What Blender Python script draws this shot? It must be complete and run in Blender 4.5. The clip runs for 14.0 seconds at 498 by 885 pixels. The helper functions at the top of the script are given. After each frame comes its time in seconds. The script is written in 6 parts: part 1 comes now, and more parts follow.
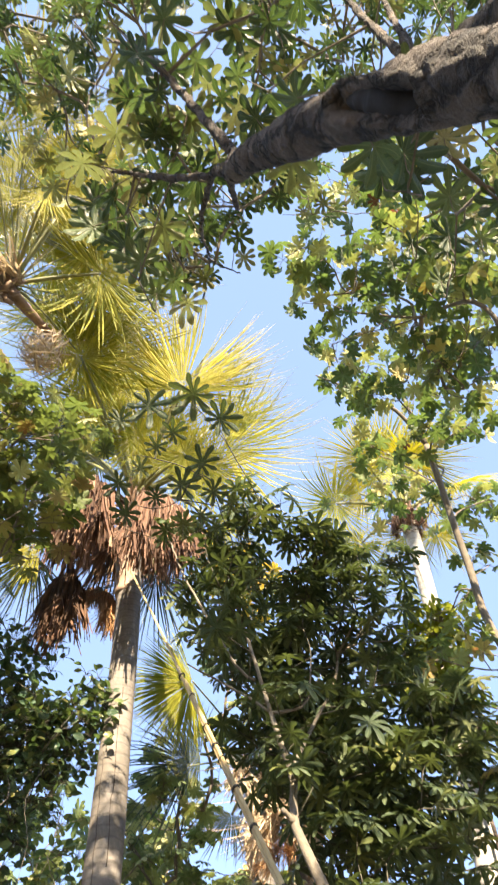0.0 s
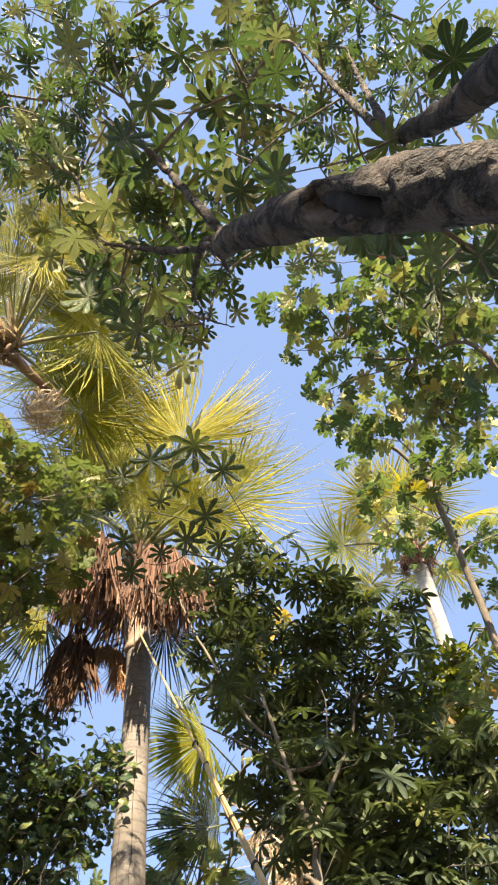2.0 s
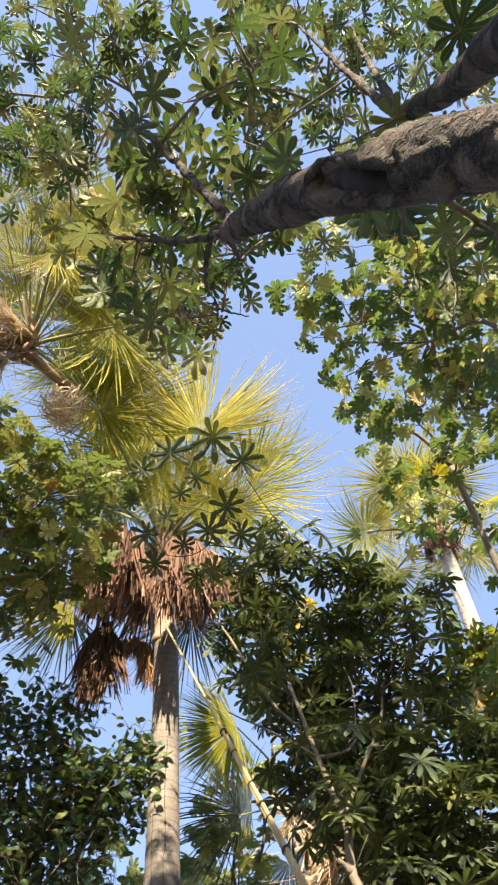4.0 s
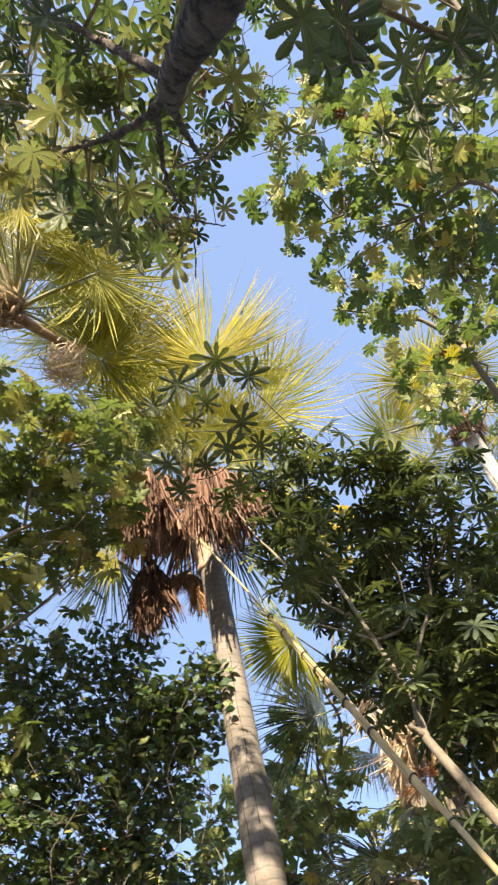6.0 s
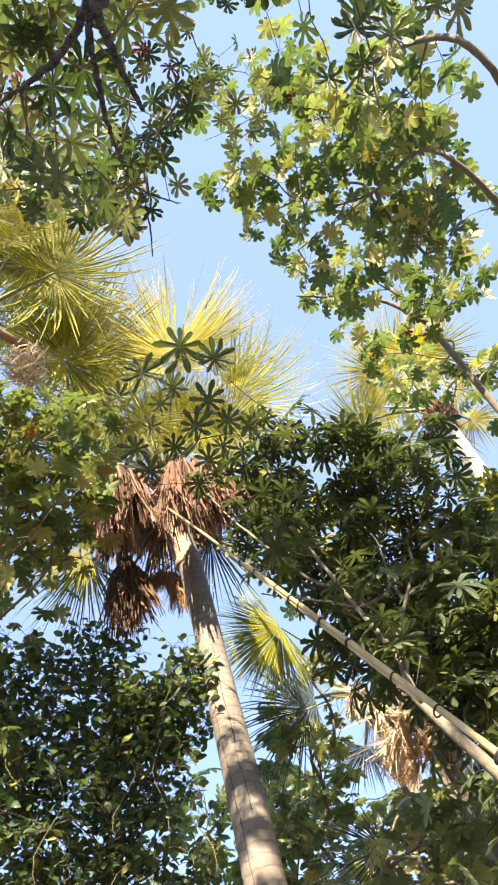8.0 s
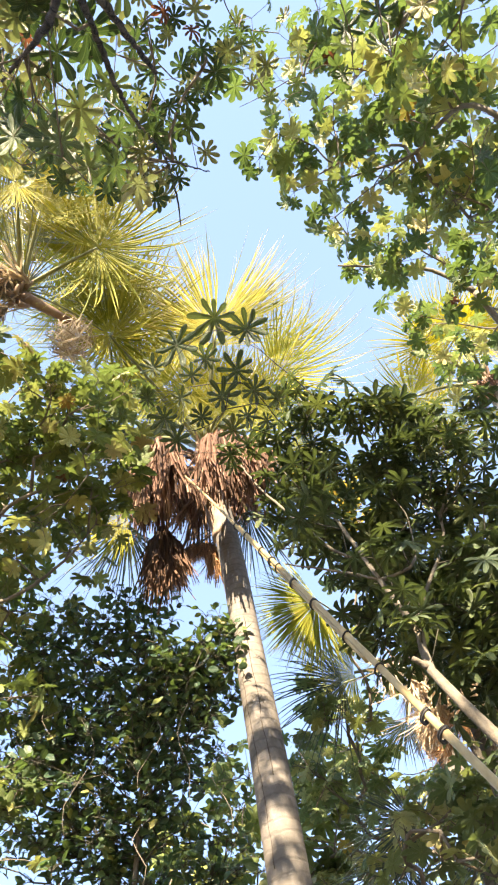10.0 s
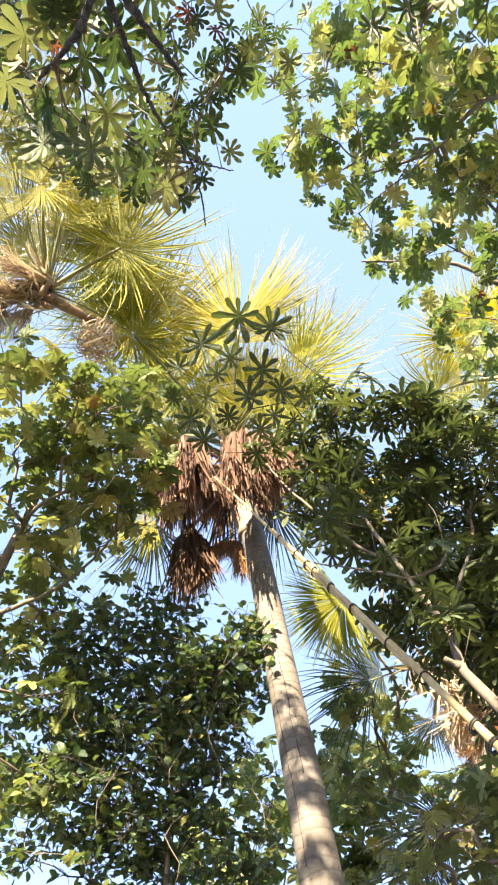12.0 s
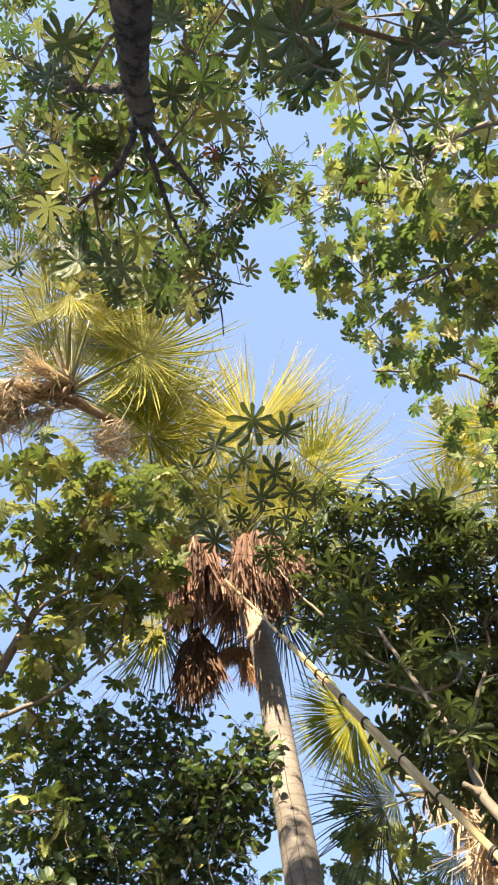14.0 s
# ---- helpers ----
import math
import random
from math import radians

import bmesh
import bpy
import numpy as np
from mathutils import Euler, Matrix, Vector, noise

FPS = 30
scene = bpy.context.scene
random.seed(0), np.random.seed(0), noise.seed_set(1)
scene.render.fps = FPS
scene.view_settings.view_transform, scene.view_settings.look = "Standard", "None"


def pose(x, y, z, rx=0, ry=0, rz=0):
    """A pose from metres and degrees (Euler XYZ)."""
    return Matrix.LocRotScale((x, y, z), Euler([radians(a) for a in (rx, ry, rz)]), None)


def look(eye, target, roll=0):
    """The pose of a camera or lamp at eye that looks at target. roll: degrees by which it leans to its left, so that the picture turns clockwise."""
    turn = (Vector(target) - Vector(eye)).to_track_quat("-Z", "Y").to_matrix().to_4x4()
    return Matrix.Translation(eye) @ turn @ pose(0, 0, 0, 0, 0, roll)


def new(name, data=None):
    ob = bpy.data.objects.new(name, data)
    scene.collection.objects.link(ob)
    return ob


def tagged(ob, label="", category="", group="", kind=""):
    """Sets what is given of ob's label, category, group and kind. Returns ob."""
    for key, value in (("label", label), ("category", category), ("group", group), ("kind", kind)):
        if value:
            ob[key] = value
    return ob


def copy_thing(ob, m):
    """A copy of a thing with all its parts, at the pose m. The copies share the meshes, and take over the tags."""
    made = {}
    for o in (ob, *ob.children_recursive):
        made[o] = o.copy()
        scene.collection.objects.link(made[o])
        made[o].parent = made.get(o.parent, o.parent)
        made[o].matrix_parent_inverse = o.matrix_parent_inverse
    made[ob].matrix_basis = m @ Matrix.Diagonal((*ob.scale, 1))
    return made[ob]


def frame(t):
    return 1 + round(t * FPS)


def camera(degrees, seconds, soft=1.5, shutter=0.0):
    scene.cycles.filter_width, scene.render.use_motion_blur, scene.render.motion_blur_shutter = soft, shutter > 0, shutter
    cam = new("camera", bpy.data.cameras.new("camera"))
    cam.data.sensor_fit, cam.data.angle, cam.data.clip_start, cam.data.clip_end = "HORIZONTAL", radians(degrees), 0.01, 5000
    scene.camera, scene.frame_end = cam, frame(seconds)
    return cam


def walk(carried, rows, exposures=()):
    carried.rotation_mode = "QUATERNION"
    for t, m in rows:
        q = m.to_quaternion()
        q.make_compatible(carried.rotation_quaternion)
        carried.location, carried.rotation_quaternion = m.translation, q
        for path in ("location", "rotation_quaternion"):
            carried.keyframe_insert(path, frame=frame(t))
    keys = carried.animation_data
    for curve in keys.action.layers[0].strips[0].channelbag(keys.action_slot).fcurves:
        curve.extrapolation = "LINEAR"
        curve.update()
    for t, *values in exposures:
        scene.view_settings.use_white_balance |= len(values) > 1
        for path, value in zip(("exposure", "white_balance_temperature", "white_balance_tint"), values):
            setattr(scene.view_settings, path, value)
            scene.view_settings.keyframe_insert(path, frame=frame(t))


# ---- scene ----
cam = camera(43.3, 14.0, 2.1, 0.4)
EXPOSURE = 2.15
PATH = [
    (0, (-0.011, 0.021, 1.700), (0.033, 1.062, 3.407), -3.0),
    (0.5, (-0.015, -0.026, 1.703), (-0.026, 0.922, 3.464), -0.7),
    (1, (-0.006, -0.071, 1.723), (0.002, 0.838, 3.504), -4.3),
    (1.5, (0.005, -0.087, 1.716), (0.050, 0.821, 3.497), -6.5),
    (2, (0.007, -0.077, 1.715), (0.047, 0.850, 3.487), -6.1),
    (2.2, (0.004, -0.076, 1.712), (0.059, 0.845, 3.486), -7.0),
    (4.3, (0.021, -0.053, 1.716), (-0.053, 0.909, 3.468), -3.2),
    (4.5, (0.016, -0.043, 1.710), (-0.113, 0.958, 3.437), -2.3),
    (5, (0.018, -0.011, 1.696), (-0.161, 1.038, 3.389), -6.4),
    (5.5, (0.038, 0.046, 1.678), (-0.139, 1.097, 3.370), -9.1),
    (6, (0.054, 0.200, 1.643), (-0.071, 1.300, 3.309), -11.5),
    (6.5, (0.059, 0.299, 1.578), (0.028, 1.358, 3.275), -11.0),
    (7, (0.008, 0.419, 1.566), (-0.201, 1.626, 3.147), -1.9),
    (7.5, (-0.038, 0.572, 1.543), (-0.092, 1.636, 3.236), -13.6),
    (8, (-0.003, 0.608, 1.537), (-0.042, 1.682, 3.224), -18.8),
    (8.5, (0.104, 0.703, 1.489), (-0.077, 1.746, 3.186), -9.2),
    (8.7, (0.156, 0.723, 1.482), (-0.068, 1.777, 3.168), -9.2),
    (10.8, (0.272, 0.780, 1.480), (0.017, 1.844, 3.155), -8.9),
    (11, (0.265, 0.779, 1.482), (0.008, 1.841, 3.158), -6.7),
    (11.5, (0.216, 0.755, 1.486), (-0.090, 1.807, 3.159), -3.9),
    (12, (0.228, 0.723, 1.497), (-0.084, 1.775, 3.169), -6.9),
    (12.5, (0.249, 0.729, 1.493), (-0.059, 1.762, 3.177), -7.1),
    (13, (0.244, 0.706, 1.499), (-0.046, 1.647, 3.240), -5.1),
    (13.5, (0.223, 0.695, 1.463), (-0.032, 1.501, 3.276), -4.2),
    (14, (0.229, 0.686, 1.450), (-0.003, 1.465, 3.277), -5.4),
]
EXPOSURES = ((0, EXPOSURE + 0.35), (0.6, EXPOSURE + 0.1), (1.5, EXPOSURE - 0.05), (6.5, EXPOSURE), (7.2, EXPOSURE + 0.28), (8.5, EXPOSURE + 0.40), (11, EXPOSURE + 0.62), (12.5, EXPOSURE + 0.62), (13.2, EXPOSURE + 0.48), (14, EXPOSURE + 0.14))
walk(cam, [(t, look(eye, target, roll)) for t, eye, target, roll in PATH], [(t, stops, 6950, 12) for t, stops in EXPOSURES])


# ---- world, sun and exposure ----
SUN_ELEVATION, SUN_FROM = radians(34), Vector((0.10, -1.0, 0)).normalized()
world = bpy.data.worlds.new("sky")
scene.world = world
world.use_nodes = True
wn = world.node_tree
sky = wn.nodes.new("ShaderNodeTexSky")
sky.sky_type, sky.sun_disc = "NISHITA", False
sky.sun_elevation, sky.sun_rotation = SUN_ELEVATION, math.atan2(SUN_FROM.x, SUN_FROM.y)
sky.dust_density, sky.air_density, sky.ozone_density = 0.1, 0.3, 1.2
wn.nodes["Background"].inputs["Strength"].default_value = 0.095
haze = wn.nodes.new("ShaderNodeMix")
haze.data_type, haze.blend_type = "RGBA", "ADD"
haze.inputs["Factor"].default_value, haze.inputs["B"].default_value = 1.0, (0.72, 1.04, 1.72, 1)
wn.links.new(sky.outputs["Color"], haze.inputs["A"])
wn.links.new(haze.outputs["Result"], wn.nodes["Background"].inputs["Color"])
sun = new("sun", bpy.data.lights.new("sun", "SUN"))
sun.data.energy, sun.data.angle, sun.data.color = 5.0, radians(0.55), (1.0, 0.87, 0.66)
sun.matrix_world = look(SUN_FROM * 30 + Vector((0, 0, 30 * math.tan(SUN_ELEVATION))), (0, 0, 0))


# ---- materials ----
def nodes_of(name):
    mat = bpy.data.materials.new(name)
    mat.use_nodes = True
    tree = mat.node_tree
    return mat, tree, tree.nodes["Principled BSDF"], tree.nodes["Material Output"]


def ramp_node(tree, stops):
    node = tree.nodes.new("ShaderNodeValToRGB")
    ramp = node.color_ramp
    while len(ramp.elements) < len(stops):
        ramp.elements.new(0.5)
    for element, (place, colour) in zip(ramp.elements, stops):
        element.position, element.color = place, (*colour, 1)
    return node


def leaf_material(name, stops, through_colour, through_share=0.42, rough=0.4, tip=None, vein=0.35):
    """A leaf: each leaf has a tone of its own, blotches, a paler midrib, a waxy face and light that shines through."""
    mat, tree, bsdf, out = nodes_of(name)
    n, link = tree.nodes, tree.links
    warm = lambda c: (c[0] * 1.29, c[1], c[2] * 0.66) if c[1] > c[0] else c
    stops, through_colour = [(place, warm(c)) for place, c in stops], warm(through_colour)
    info, geo = n.new("ShaderNodeObjectInfo"), n.new("ShaderNodeNewGeometry")
    add = n.new("ShaderNodeMath")
    link.new(info.outputs["Random"], add.inputs[0])
    link.new(geo.outputs["Random Per Island"], add.inputs[1])
    frac = n.new("ShaderNodeMath")
    frac.operation = "FRACT"
    link.new(add.outputs[0], frac.inputs[0])
    tone = ramp_node(tree, stops)
    link.new(frac.outputs[0], tone.inputs[0])
    blot = n.new("ShaderNodeTexNoise")
    blot.inputs["Scale"].default_value, blot.inputs["Detail"].default_value = 19, 4
    coord = n.new("ShaderNodeTexCoord")
    link.new(coord.outputs["Object"], blot.inputs["Vector"])
    shade = n.new("ShaderNodeMapRange")
    shade.inputs["To Min"].default_value, shade.inputs["To Max"].default_value = 0.6, 1.4
    link.new(blot.outputs["Fac"], shade.inputs["Value"])
    mul = n.new("ShaderNodeVectorMath")
    mul.operation = "SCALE"
    link.new(tone.outputs["Color"], mul.inputs[0])
    link.new(shade.outputs[0], mul.inputs["Scale"])
    colour = mul.outputs[0]
    uv = n.new("ShaderNodeSeparateXYZ")
    link.new(coord.outputs["UV"], uv.inputs[0])
    rib = n.new("ShaderNodeMapRange")
    rib.inputs["From Min"].default_value, rib.inputs["From Max"].default_value = 0.0, 0.16
    rib.inputs["To Min"].default_value, rib.inputs["To Max"].default_value = vein, 0.0
    link.new(uv.outputs["X"], rib.inputs["Value"])
    mix = n.new("ShaderNodeMix")
    mix.data_type = "RGBA"
    link.new(rib.outputs[0], mix.inputs["Factor"])
    link.new(colour, mix.inputs["A"])
    mix.inputs["B"].default_value = (0.26, 0.30, 0.12, 1)
    colour = mix.outputs["Result"]
    if tip:
        dry = n.new("ShaderNodeMapRange")
        dry.inputs["From Min"].default_value, dry.inputs["From Max"].default_value = 0.6, 1.1
        link.new(uv.outputs["Y"], dry.inputs["Value"])
        end = n.new("ShaderNodeMix")
        end.data_type = "RGBA"
        link.new(dry.outputs[0], end.inputs["Factor"])
        link.new(colour, end.inputs["A"])
        end.inputs["B"].default_value = (*tip, 1)
        colour = end.outputs["Result"]
    link.new(colour, bsdf.inputs["Base Color"])
    bsdf.inputs["Roughness"].default_value = rough
    bsdf.inputs["Specular IOR Level"].default_value = 0.5 if rough < 0.4 else 0.32
    bump = n.new("ShaderNodeBump")
    bump.inputs["Strength"].default_value, bump.inputs["Distance"].default_value = 0.35, 0.01
    wave = n.new("ShaderNodeTexWave")
    wave.inputs["Scale"].default_value, wave.inputs["Distortion"].default_value = 16, 2.5
    link.new(coord.outputs["UV"], wave.inputs["Vector"])
    link.new(wave.outputs["Fac"], bump.inputs["Height"])
    link.new(bump.outputs[0], bsdf.inputs["Normal"])
    trans = n.new("ShaderNodeBsdfTranslucent")
    tint = n.new("ShaderNodeMix")
    tint.data_type, tint.blend_type = "RGBA", "MIX"
    tint.inputs["Factor"].default_value = 0.6
    link.new(colour, tint.inputs["A"])
    tint.inputs["B"].default_value = (*through_colour, 1)
    link.new(tint.outputs["Result"], trans.inputs["Color"])
    both = n.new("ShaderNodeMixShader")
    both.inputs[0].default_value = through_share
    link.new(bsdf.outputs[0], both.inputs[1])
    link.new(trans.outputs[0], both.inputs[2])
    link.new(both.outputs[0], out.inputs["Surface"])
    return mat


def bark_material(name, dark, light, scale=7.0, stretch=(1, 1, 1), rough=0.85, bump_height=0.02, rings=0.0, patch=None, plates=0.0):
    """Bark: coarse patches, fine grain and relief; rings gives leaf scars round a stem, patch a third colour of lichen or stain."""
    mat, tree, bsdf, out = nodes_of(name)
    n, link = tree.nodes, tree.links
    coord = n.new("ShaderNodeTexCoord")
    place = n.new("ShaderNodeMapping")
    place.inputs["Scale"].default_value = stretch
    link.new(coord.outputs["Object"], place.inputs["Vector"])
    big, fine = n.new("ShaderNodeTexNoise"), n.new("ShaderNodeTexNoise")
    big.inputs["Scale"].default_value, big.inputs["Detail"].default_value = scale, 6
    fine.inputs["Scale"].default_value, fine.inputs["Detail"].default_value = scale * 9, 5
    for node in (big, fine):
        node.inputs["Roughness"].default_value = 0.65
        link.new(place.outputs[0], node.inputs["Vector"])
    blend = n.new("ShaderNodeMath")
    blend.operation = "MULTIPLY_ADD"
    link.new(fine.outputs["Fac"], blend.inputs[0])
    blend.inputs[1].default_value = 0.5
    link.new(big.outputs["Fac"], blend.inputs[2])
    tone = ramp_node(tree, [(0.45, dark), (0.95, light)])
    link.new(blend.outputs[0], tone.inputs[0])
    colour, height = tone.outputs["Color"], blend.outputs[0]
    if patch:
        spots = n.new("ShaderNodeTexNoise")
        spots.inputs["Scale"].default_value, spots.inputs["Detail"].default_value = scale * 0.45, 5
        link.new(coord.outputs["Object"], spots.inputs["Vector"])
        edge = n.new("ShaderNodeMapRange")
        edge.inputs["From Min"].default_value, edge.inputs["From Max"].default_value = 0.5, 0.62
        link.new(spots.outputs["Fac"], edge.inputs["Value"])
        mix = n.new("ShaderNodeMix")
        mix.data_type = "RGBA"
        link.new(edge.outputs[0], mix.inputs["Factor"])
        link.new(colour, mix.inputs["A"])
        mix.inputs["B"].default_value = (*patch, 1)
        colour = mix.outputs["Result"]
    if plates:
        cells = n.new("ShaderNodeTexVoronoi")
        cells.feature = "DISTANCE_TO_EDGE"
        cells.inputs["Scale"].default_value = plates
        bent = n.new("ShaderNodeVectorMath")
        bent.operation = "MULTIPLY_ADD"
        link.new(big.outputs["Color"], bent.inputs[0])
        bent.inputs[1].default_value = (0.16, 0.16, 0.16)
        link.new(coord.outputs["Object"], bent.inputs[2])
        squash = n.new("ShaderNodeMapping")
        squash.inputs["Scale"].default_value = (1, 1, 0.6)
        link.new(bent.outputs[0], squash.inputs["Vector"])
        link.new(squash.outputs[0], cells.inputs["Vector"])
        gap = n.new("ShaderNodeMapRange")
        gap.inputs["From Min"].default_value, gap.inputs["From Max"].default_value = 0.0, 0.11
        gap.inputs["To Min"].default_value, gap.inputs["To Max"].default_value = 0.12, 1.0
        link.new(cells.outputs["Distance"], gap.inputs["Value"])
        split = n.new("ShaderNodeVectorMath")
        split.operation = "SCALE"
        link.new(colour, split.inputs[0])
        link.new(gap.outputs[0], split.inputs["Scale"])
        colour = split.outputs[0]
        sunk = n.new("ShaderNodeMath")
        link.new(height, sunk.inputs[0])
        link.new(gap.outputs[0], sunk.inputs[1])
        height = sunk.outputs[0]
    if rings:
        wave = n.new("ShaderNodeTexWave")
        wave.bands_direction = "Y"
        wave.inputs["Scale"].default_value, wave.inputs["Distortion"].default_value = rings, 3.0
        wave.inputs["Detail"].default_value, wave.inputs["Detail Scale"].default_value = 3, 1.4
        link.new(coord.outputs["UV"], wave.inputs["Vector"])
        thin = n.new("ShaderNodeMapRange")
        thin.inputs["From Min"].default_value, thin.inputs["From Max"].default_value = 0.0, 0.22
        thin.inputs["To Min"].default_value, thin.inputs["To Max"].default_value = 0.80, 1.0
        link.new(wave.outputs["Fac"], thin.inputs["Value"])
        scar = n.new("ShaderNodeVectorMath")
        scar.operation = "SCALE"
        link.new(colour, scar.inputs[0])
        link.new(thin.outputs[0], scar.inputs["Scale"])
        colour = scar.outputs[0]
        both = n.new("ShaderNodeMath")
        link.new(height, both.inputs[0])
        link.new(thin.outputs[0], both.inputs[1])
        height = both.outputs[0]
    link.new(colour, bsdf.inputs["Base Color"])
    bsdf.inputs["Roughness"].default_value = rough
    bump = n.new("ShaderNodeBump")
    bump.inputs["Strength"].default_value, bump.inputs["Distance"].default_value = 0.8, bump_height
    link.new(height, bump.inputs["Height"])
    link.new(bump.outputs[0], bsdf.inputs["Normal"])
    return mat


YELLOW, RUST, OLIVE = (0.42, 0.30, 0.03), (0.30, 0.075, 0.02), (0.12, 0.115, 0.03)
LEAF_OVER = leaf_material("palmate_leaf", [(0.0, (0.015, 0.037, 0.026)), (0.45, (0.032, 0.068, 0.046)), (0.66, (0.12, 0.20, 0.11)), (0.90, (0.34, 0.38, 0.28)), (0.99, OLIVE), (1.0, (0.26, 0.20, 0.03))], (0.12, 0.27, 0.08), 0.18, 0.42, None, 0.4)
LEAF_RIGHT = leaf_material("canopy_leaf", [(0.0, (0.031, 0.068, 0.044)), (0.5, (0.066, 0.122, 0.070)), (0.65, (0.17, 0.25, 0.12)), (0.85, (0.38, 0.46, 0.24)), (0.97, (0.46, 0.48, 0.30)), (0.99, (0.36, 0.34, 0.10)), (1.0, RUST)], (0.17, 0.34, 0.09), 0.27, 0.42)
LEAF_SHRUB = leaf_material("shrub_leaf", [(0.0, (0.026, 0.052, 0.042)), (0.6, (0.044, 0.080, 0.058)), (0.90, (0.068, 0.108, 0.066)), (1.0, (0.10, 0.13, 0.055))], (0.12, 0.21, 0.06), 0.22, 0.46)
LEAF_LEFT = leaf_material("lobed_leaf", [(0.0, (0.050, 0.096, 0.050)), (0.50, (0.098, 0.162, 0.078)), (0.70, (0.19, 0.27, 0.11)), (0.92, (0.34, 0.40, 0.21)), (0.985, (0.42, 0.41, 0.22)), (1.0, RUST)], (0.17, 0.30, 0.08), 0.28, 0.46)
# Paler copy of the lobed leaf: sunlight is put into the colour.
LEAF_BACK = leaf_material("sun_toned_lobed_leaf", [(0.0, (0.060, 0.120, 0.10)), (0.5, (0.12, 0.205, 0.15)), (0.80, (0.27, 0.35, 0.19)), (0.97, (0.46, 0.46, 0.30)), (1.0, YELLOW)], (0.20, 0.34, 0.10), 0.30, 0.40)
LEAF_SMALL = leaf_material("small_leaf", [(0.0, (0.022, 0.052, 0.040)), (0.5, (0.036, 0.092, 0.078)), (0.85, (0.080, 0.150, 0.085)), (1.0, (0.20, 0.23, 0.09))], (0.13, 0.26, 0.06), 0.32, 0.34)
# Yellow leaf: warm sunlight on leaves behind is put into the colour.
LEAF_YELLOW = leaf_material("sun_yellow_leaf", [(0.0, (0.14, 0.15, 0.03)), (0.4, (0.38, 0.30, 0.04)), (1.0, (0.62, 0.42, 0.05))], (0.70, 0.50, 0.06), 0.45, 0.5)
LEAF_VINE = leaf_material("vine_leaf", [(0.0, (0.08, 0.13, 0.02)), (0.6, (0.16, 0.24, 0.04)), (1.0, (0.24, 0.30, 0.06))], (0.30, 0.42, 0.05), 0.4)
FAN_GREEN = leaf_material("palm_blade", [(0.0, (0.070, 0.120, 0.012)), (0.5, (0.150, 0.190, 0.016)), (0.85, (0.27, 0.27, 0.022)), (1.0, (0.40, 0.33, 0.03))], (0.40, 0.44, 0.03), 0.40, 0.60, (0.30, 0.28, 0.06), 0.15)
# Yellower blade copy: the glow of sunlit fronds is put into its colour.
FAN_YELLOW = leaf_material("sunlit_yellow_palm_blade", [(0.0, (0.17, 0.21, 0.018)), (0.5, (0.33, 0.32, 0.025)), (1.0, (0.50, 0.40, 0.035))], (0.52, 0.47, 0.04), 0.42, 0.55, (0.54, 0.46, 0.27), 0.15)
FAN_PALE = leaf_material("pale_palm_blade", [(0.0, (0.15, 0.23, 0.03)), (0.6, (0.27, 0.36, 0.05)), (1.0, (0.37, 0.42, 0.08))], (0.44, 0.50, 0.06), 0.30, 0.6, (0.44, 0.43, 0.10), 0.2)
# Darker, bluer blade copies: shade and sky reflection are put into the colour.
FAN_SHADED = leaf_material("shade_toned_palm_blade", [(0.0, (0.05, 0.085, 0.035)), (0.6, (0.085, 0.125, 0.045)), (1.0, (0.17, 0.19, 0.05))], (0.22, 0.28, 0.06), 0.3, 0.28, (0.20, 0.24, 0.13), 0.2)
FAN_SHADED_BLUE = leaf_material("shade_blue_palm_blade", [(0.0, (0.024, 0.054, 0.090)), (0.6, (0.045, 0.084, 0.125)), (1.0, (0.080, 0.12, 0.125))], (0.08, 0.15, 0.10), 0.16, 0.22, (0.10, 0.12, 0.09), 0.2)
FAN_DEAD = leaf_material("dead_palm_blade", [(0.0, (0.050, 0.029, 0.018)), (0.4, (0.128, 0.070, 0.047)), (0.8, (0.230, 0.130, 0.088)), (1.0, (0.41, 0.26, 0.18))], (0.40, 0.20, 0.09), 0.24, 0.75, None, 0.1)
# Orange dead blade: the arch's sun glow is put into the colour.
FAN_ORANGE_LIT = leaf_material("sunlit_orange_palm_blade", [(0.0, (0.22, 0.11, 0.05)), (0.5, (0.45, 0.25, 0.12)), (1.0, (0.62, 0.38, 0.20))], (0.50, 0.22, 0.07), 0.28, 0.75, None, 0.1)
FAN_STRAW = leaf_material("straw_palm_blade", [(0.0, (0.30, 0.215, 0.14)), (0.5, (0.54, 0.42, 0.29)), (1.0, (0.76, 0.63, 0.47))], (0.52, 0.40, 0.22), 0.25, 0.75, None, 0.1)
# Char-brown dead blade, with the shade under the crown put into its colour.
FAN_CHAR_SHADE = leaf_material("shaded_char_palm_blade", [(0.0, (0.025, 0.016, 0.012)), (0.6, (0.07, 0.04, 0.026)), (1.0, (0.13, 0.075, 0.045))], (0.20, 0.09, 0.03), 0.2, 0.8, (0.16, 0.085, 0.05), 0.1)
RUST_LEAF = leaf_material("withered_leaf", [(0.0, (0.10, 0.035, 0.02)), (1.0, (0.18, 0.065, 0.03))], (0.22, 0.07, 0.03), 0.3, 0.7)
PETIOLE = bark_material("palm_petiole", (0.09, 0.095, 0.03), (0.22, 0.21, 0.08), 9, (1, 1, 1), 0.5, 0.004)
PETIOLE_DEAD = bark_material("dead_palm_petiole", (0.09, 0.05, 0.035), (0.24, 0.15, 0.09), 12, (1, 1, 1), 0.8, 0.006)
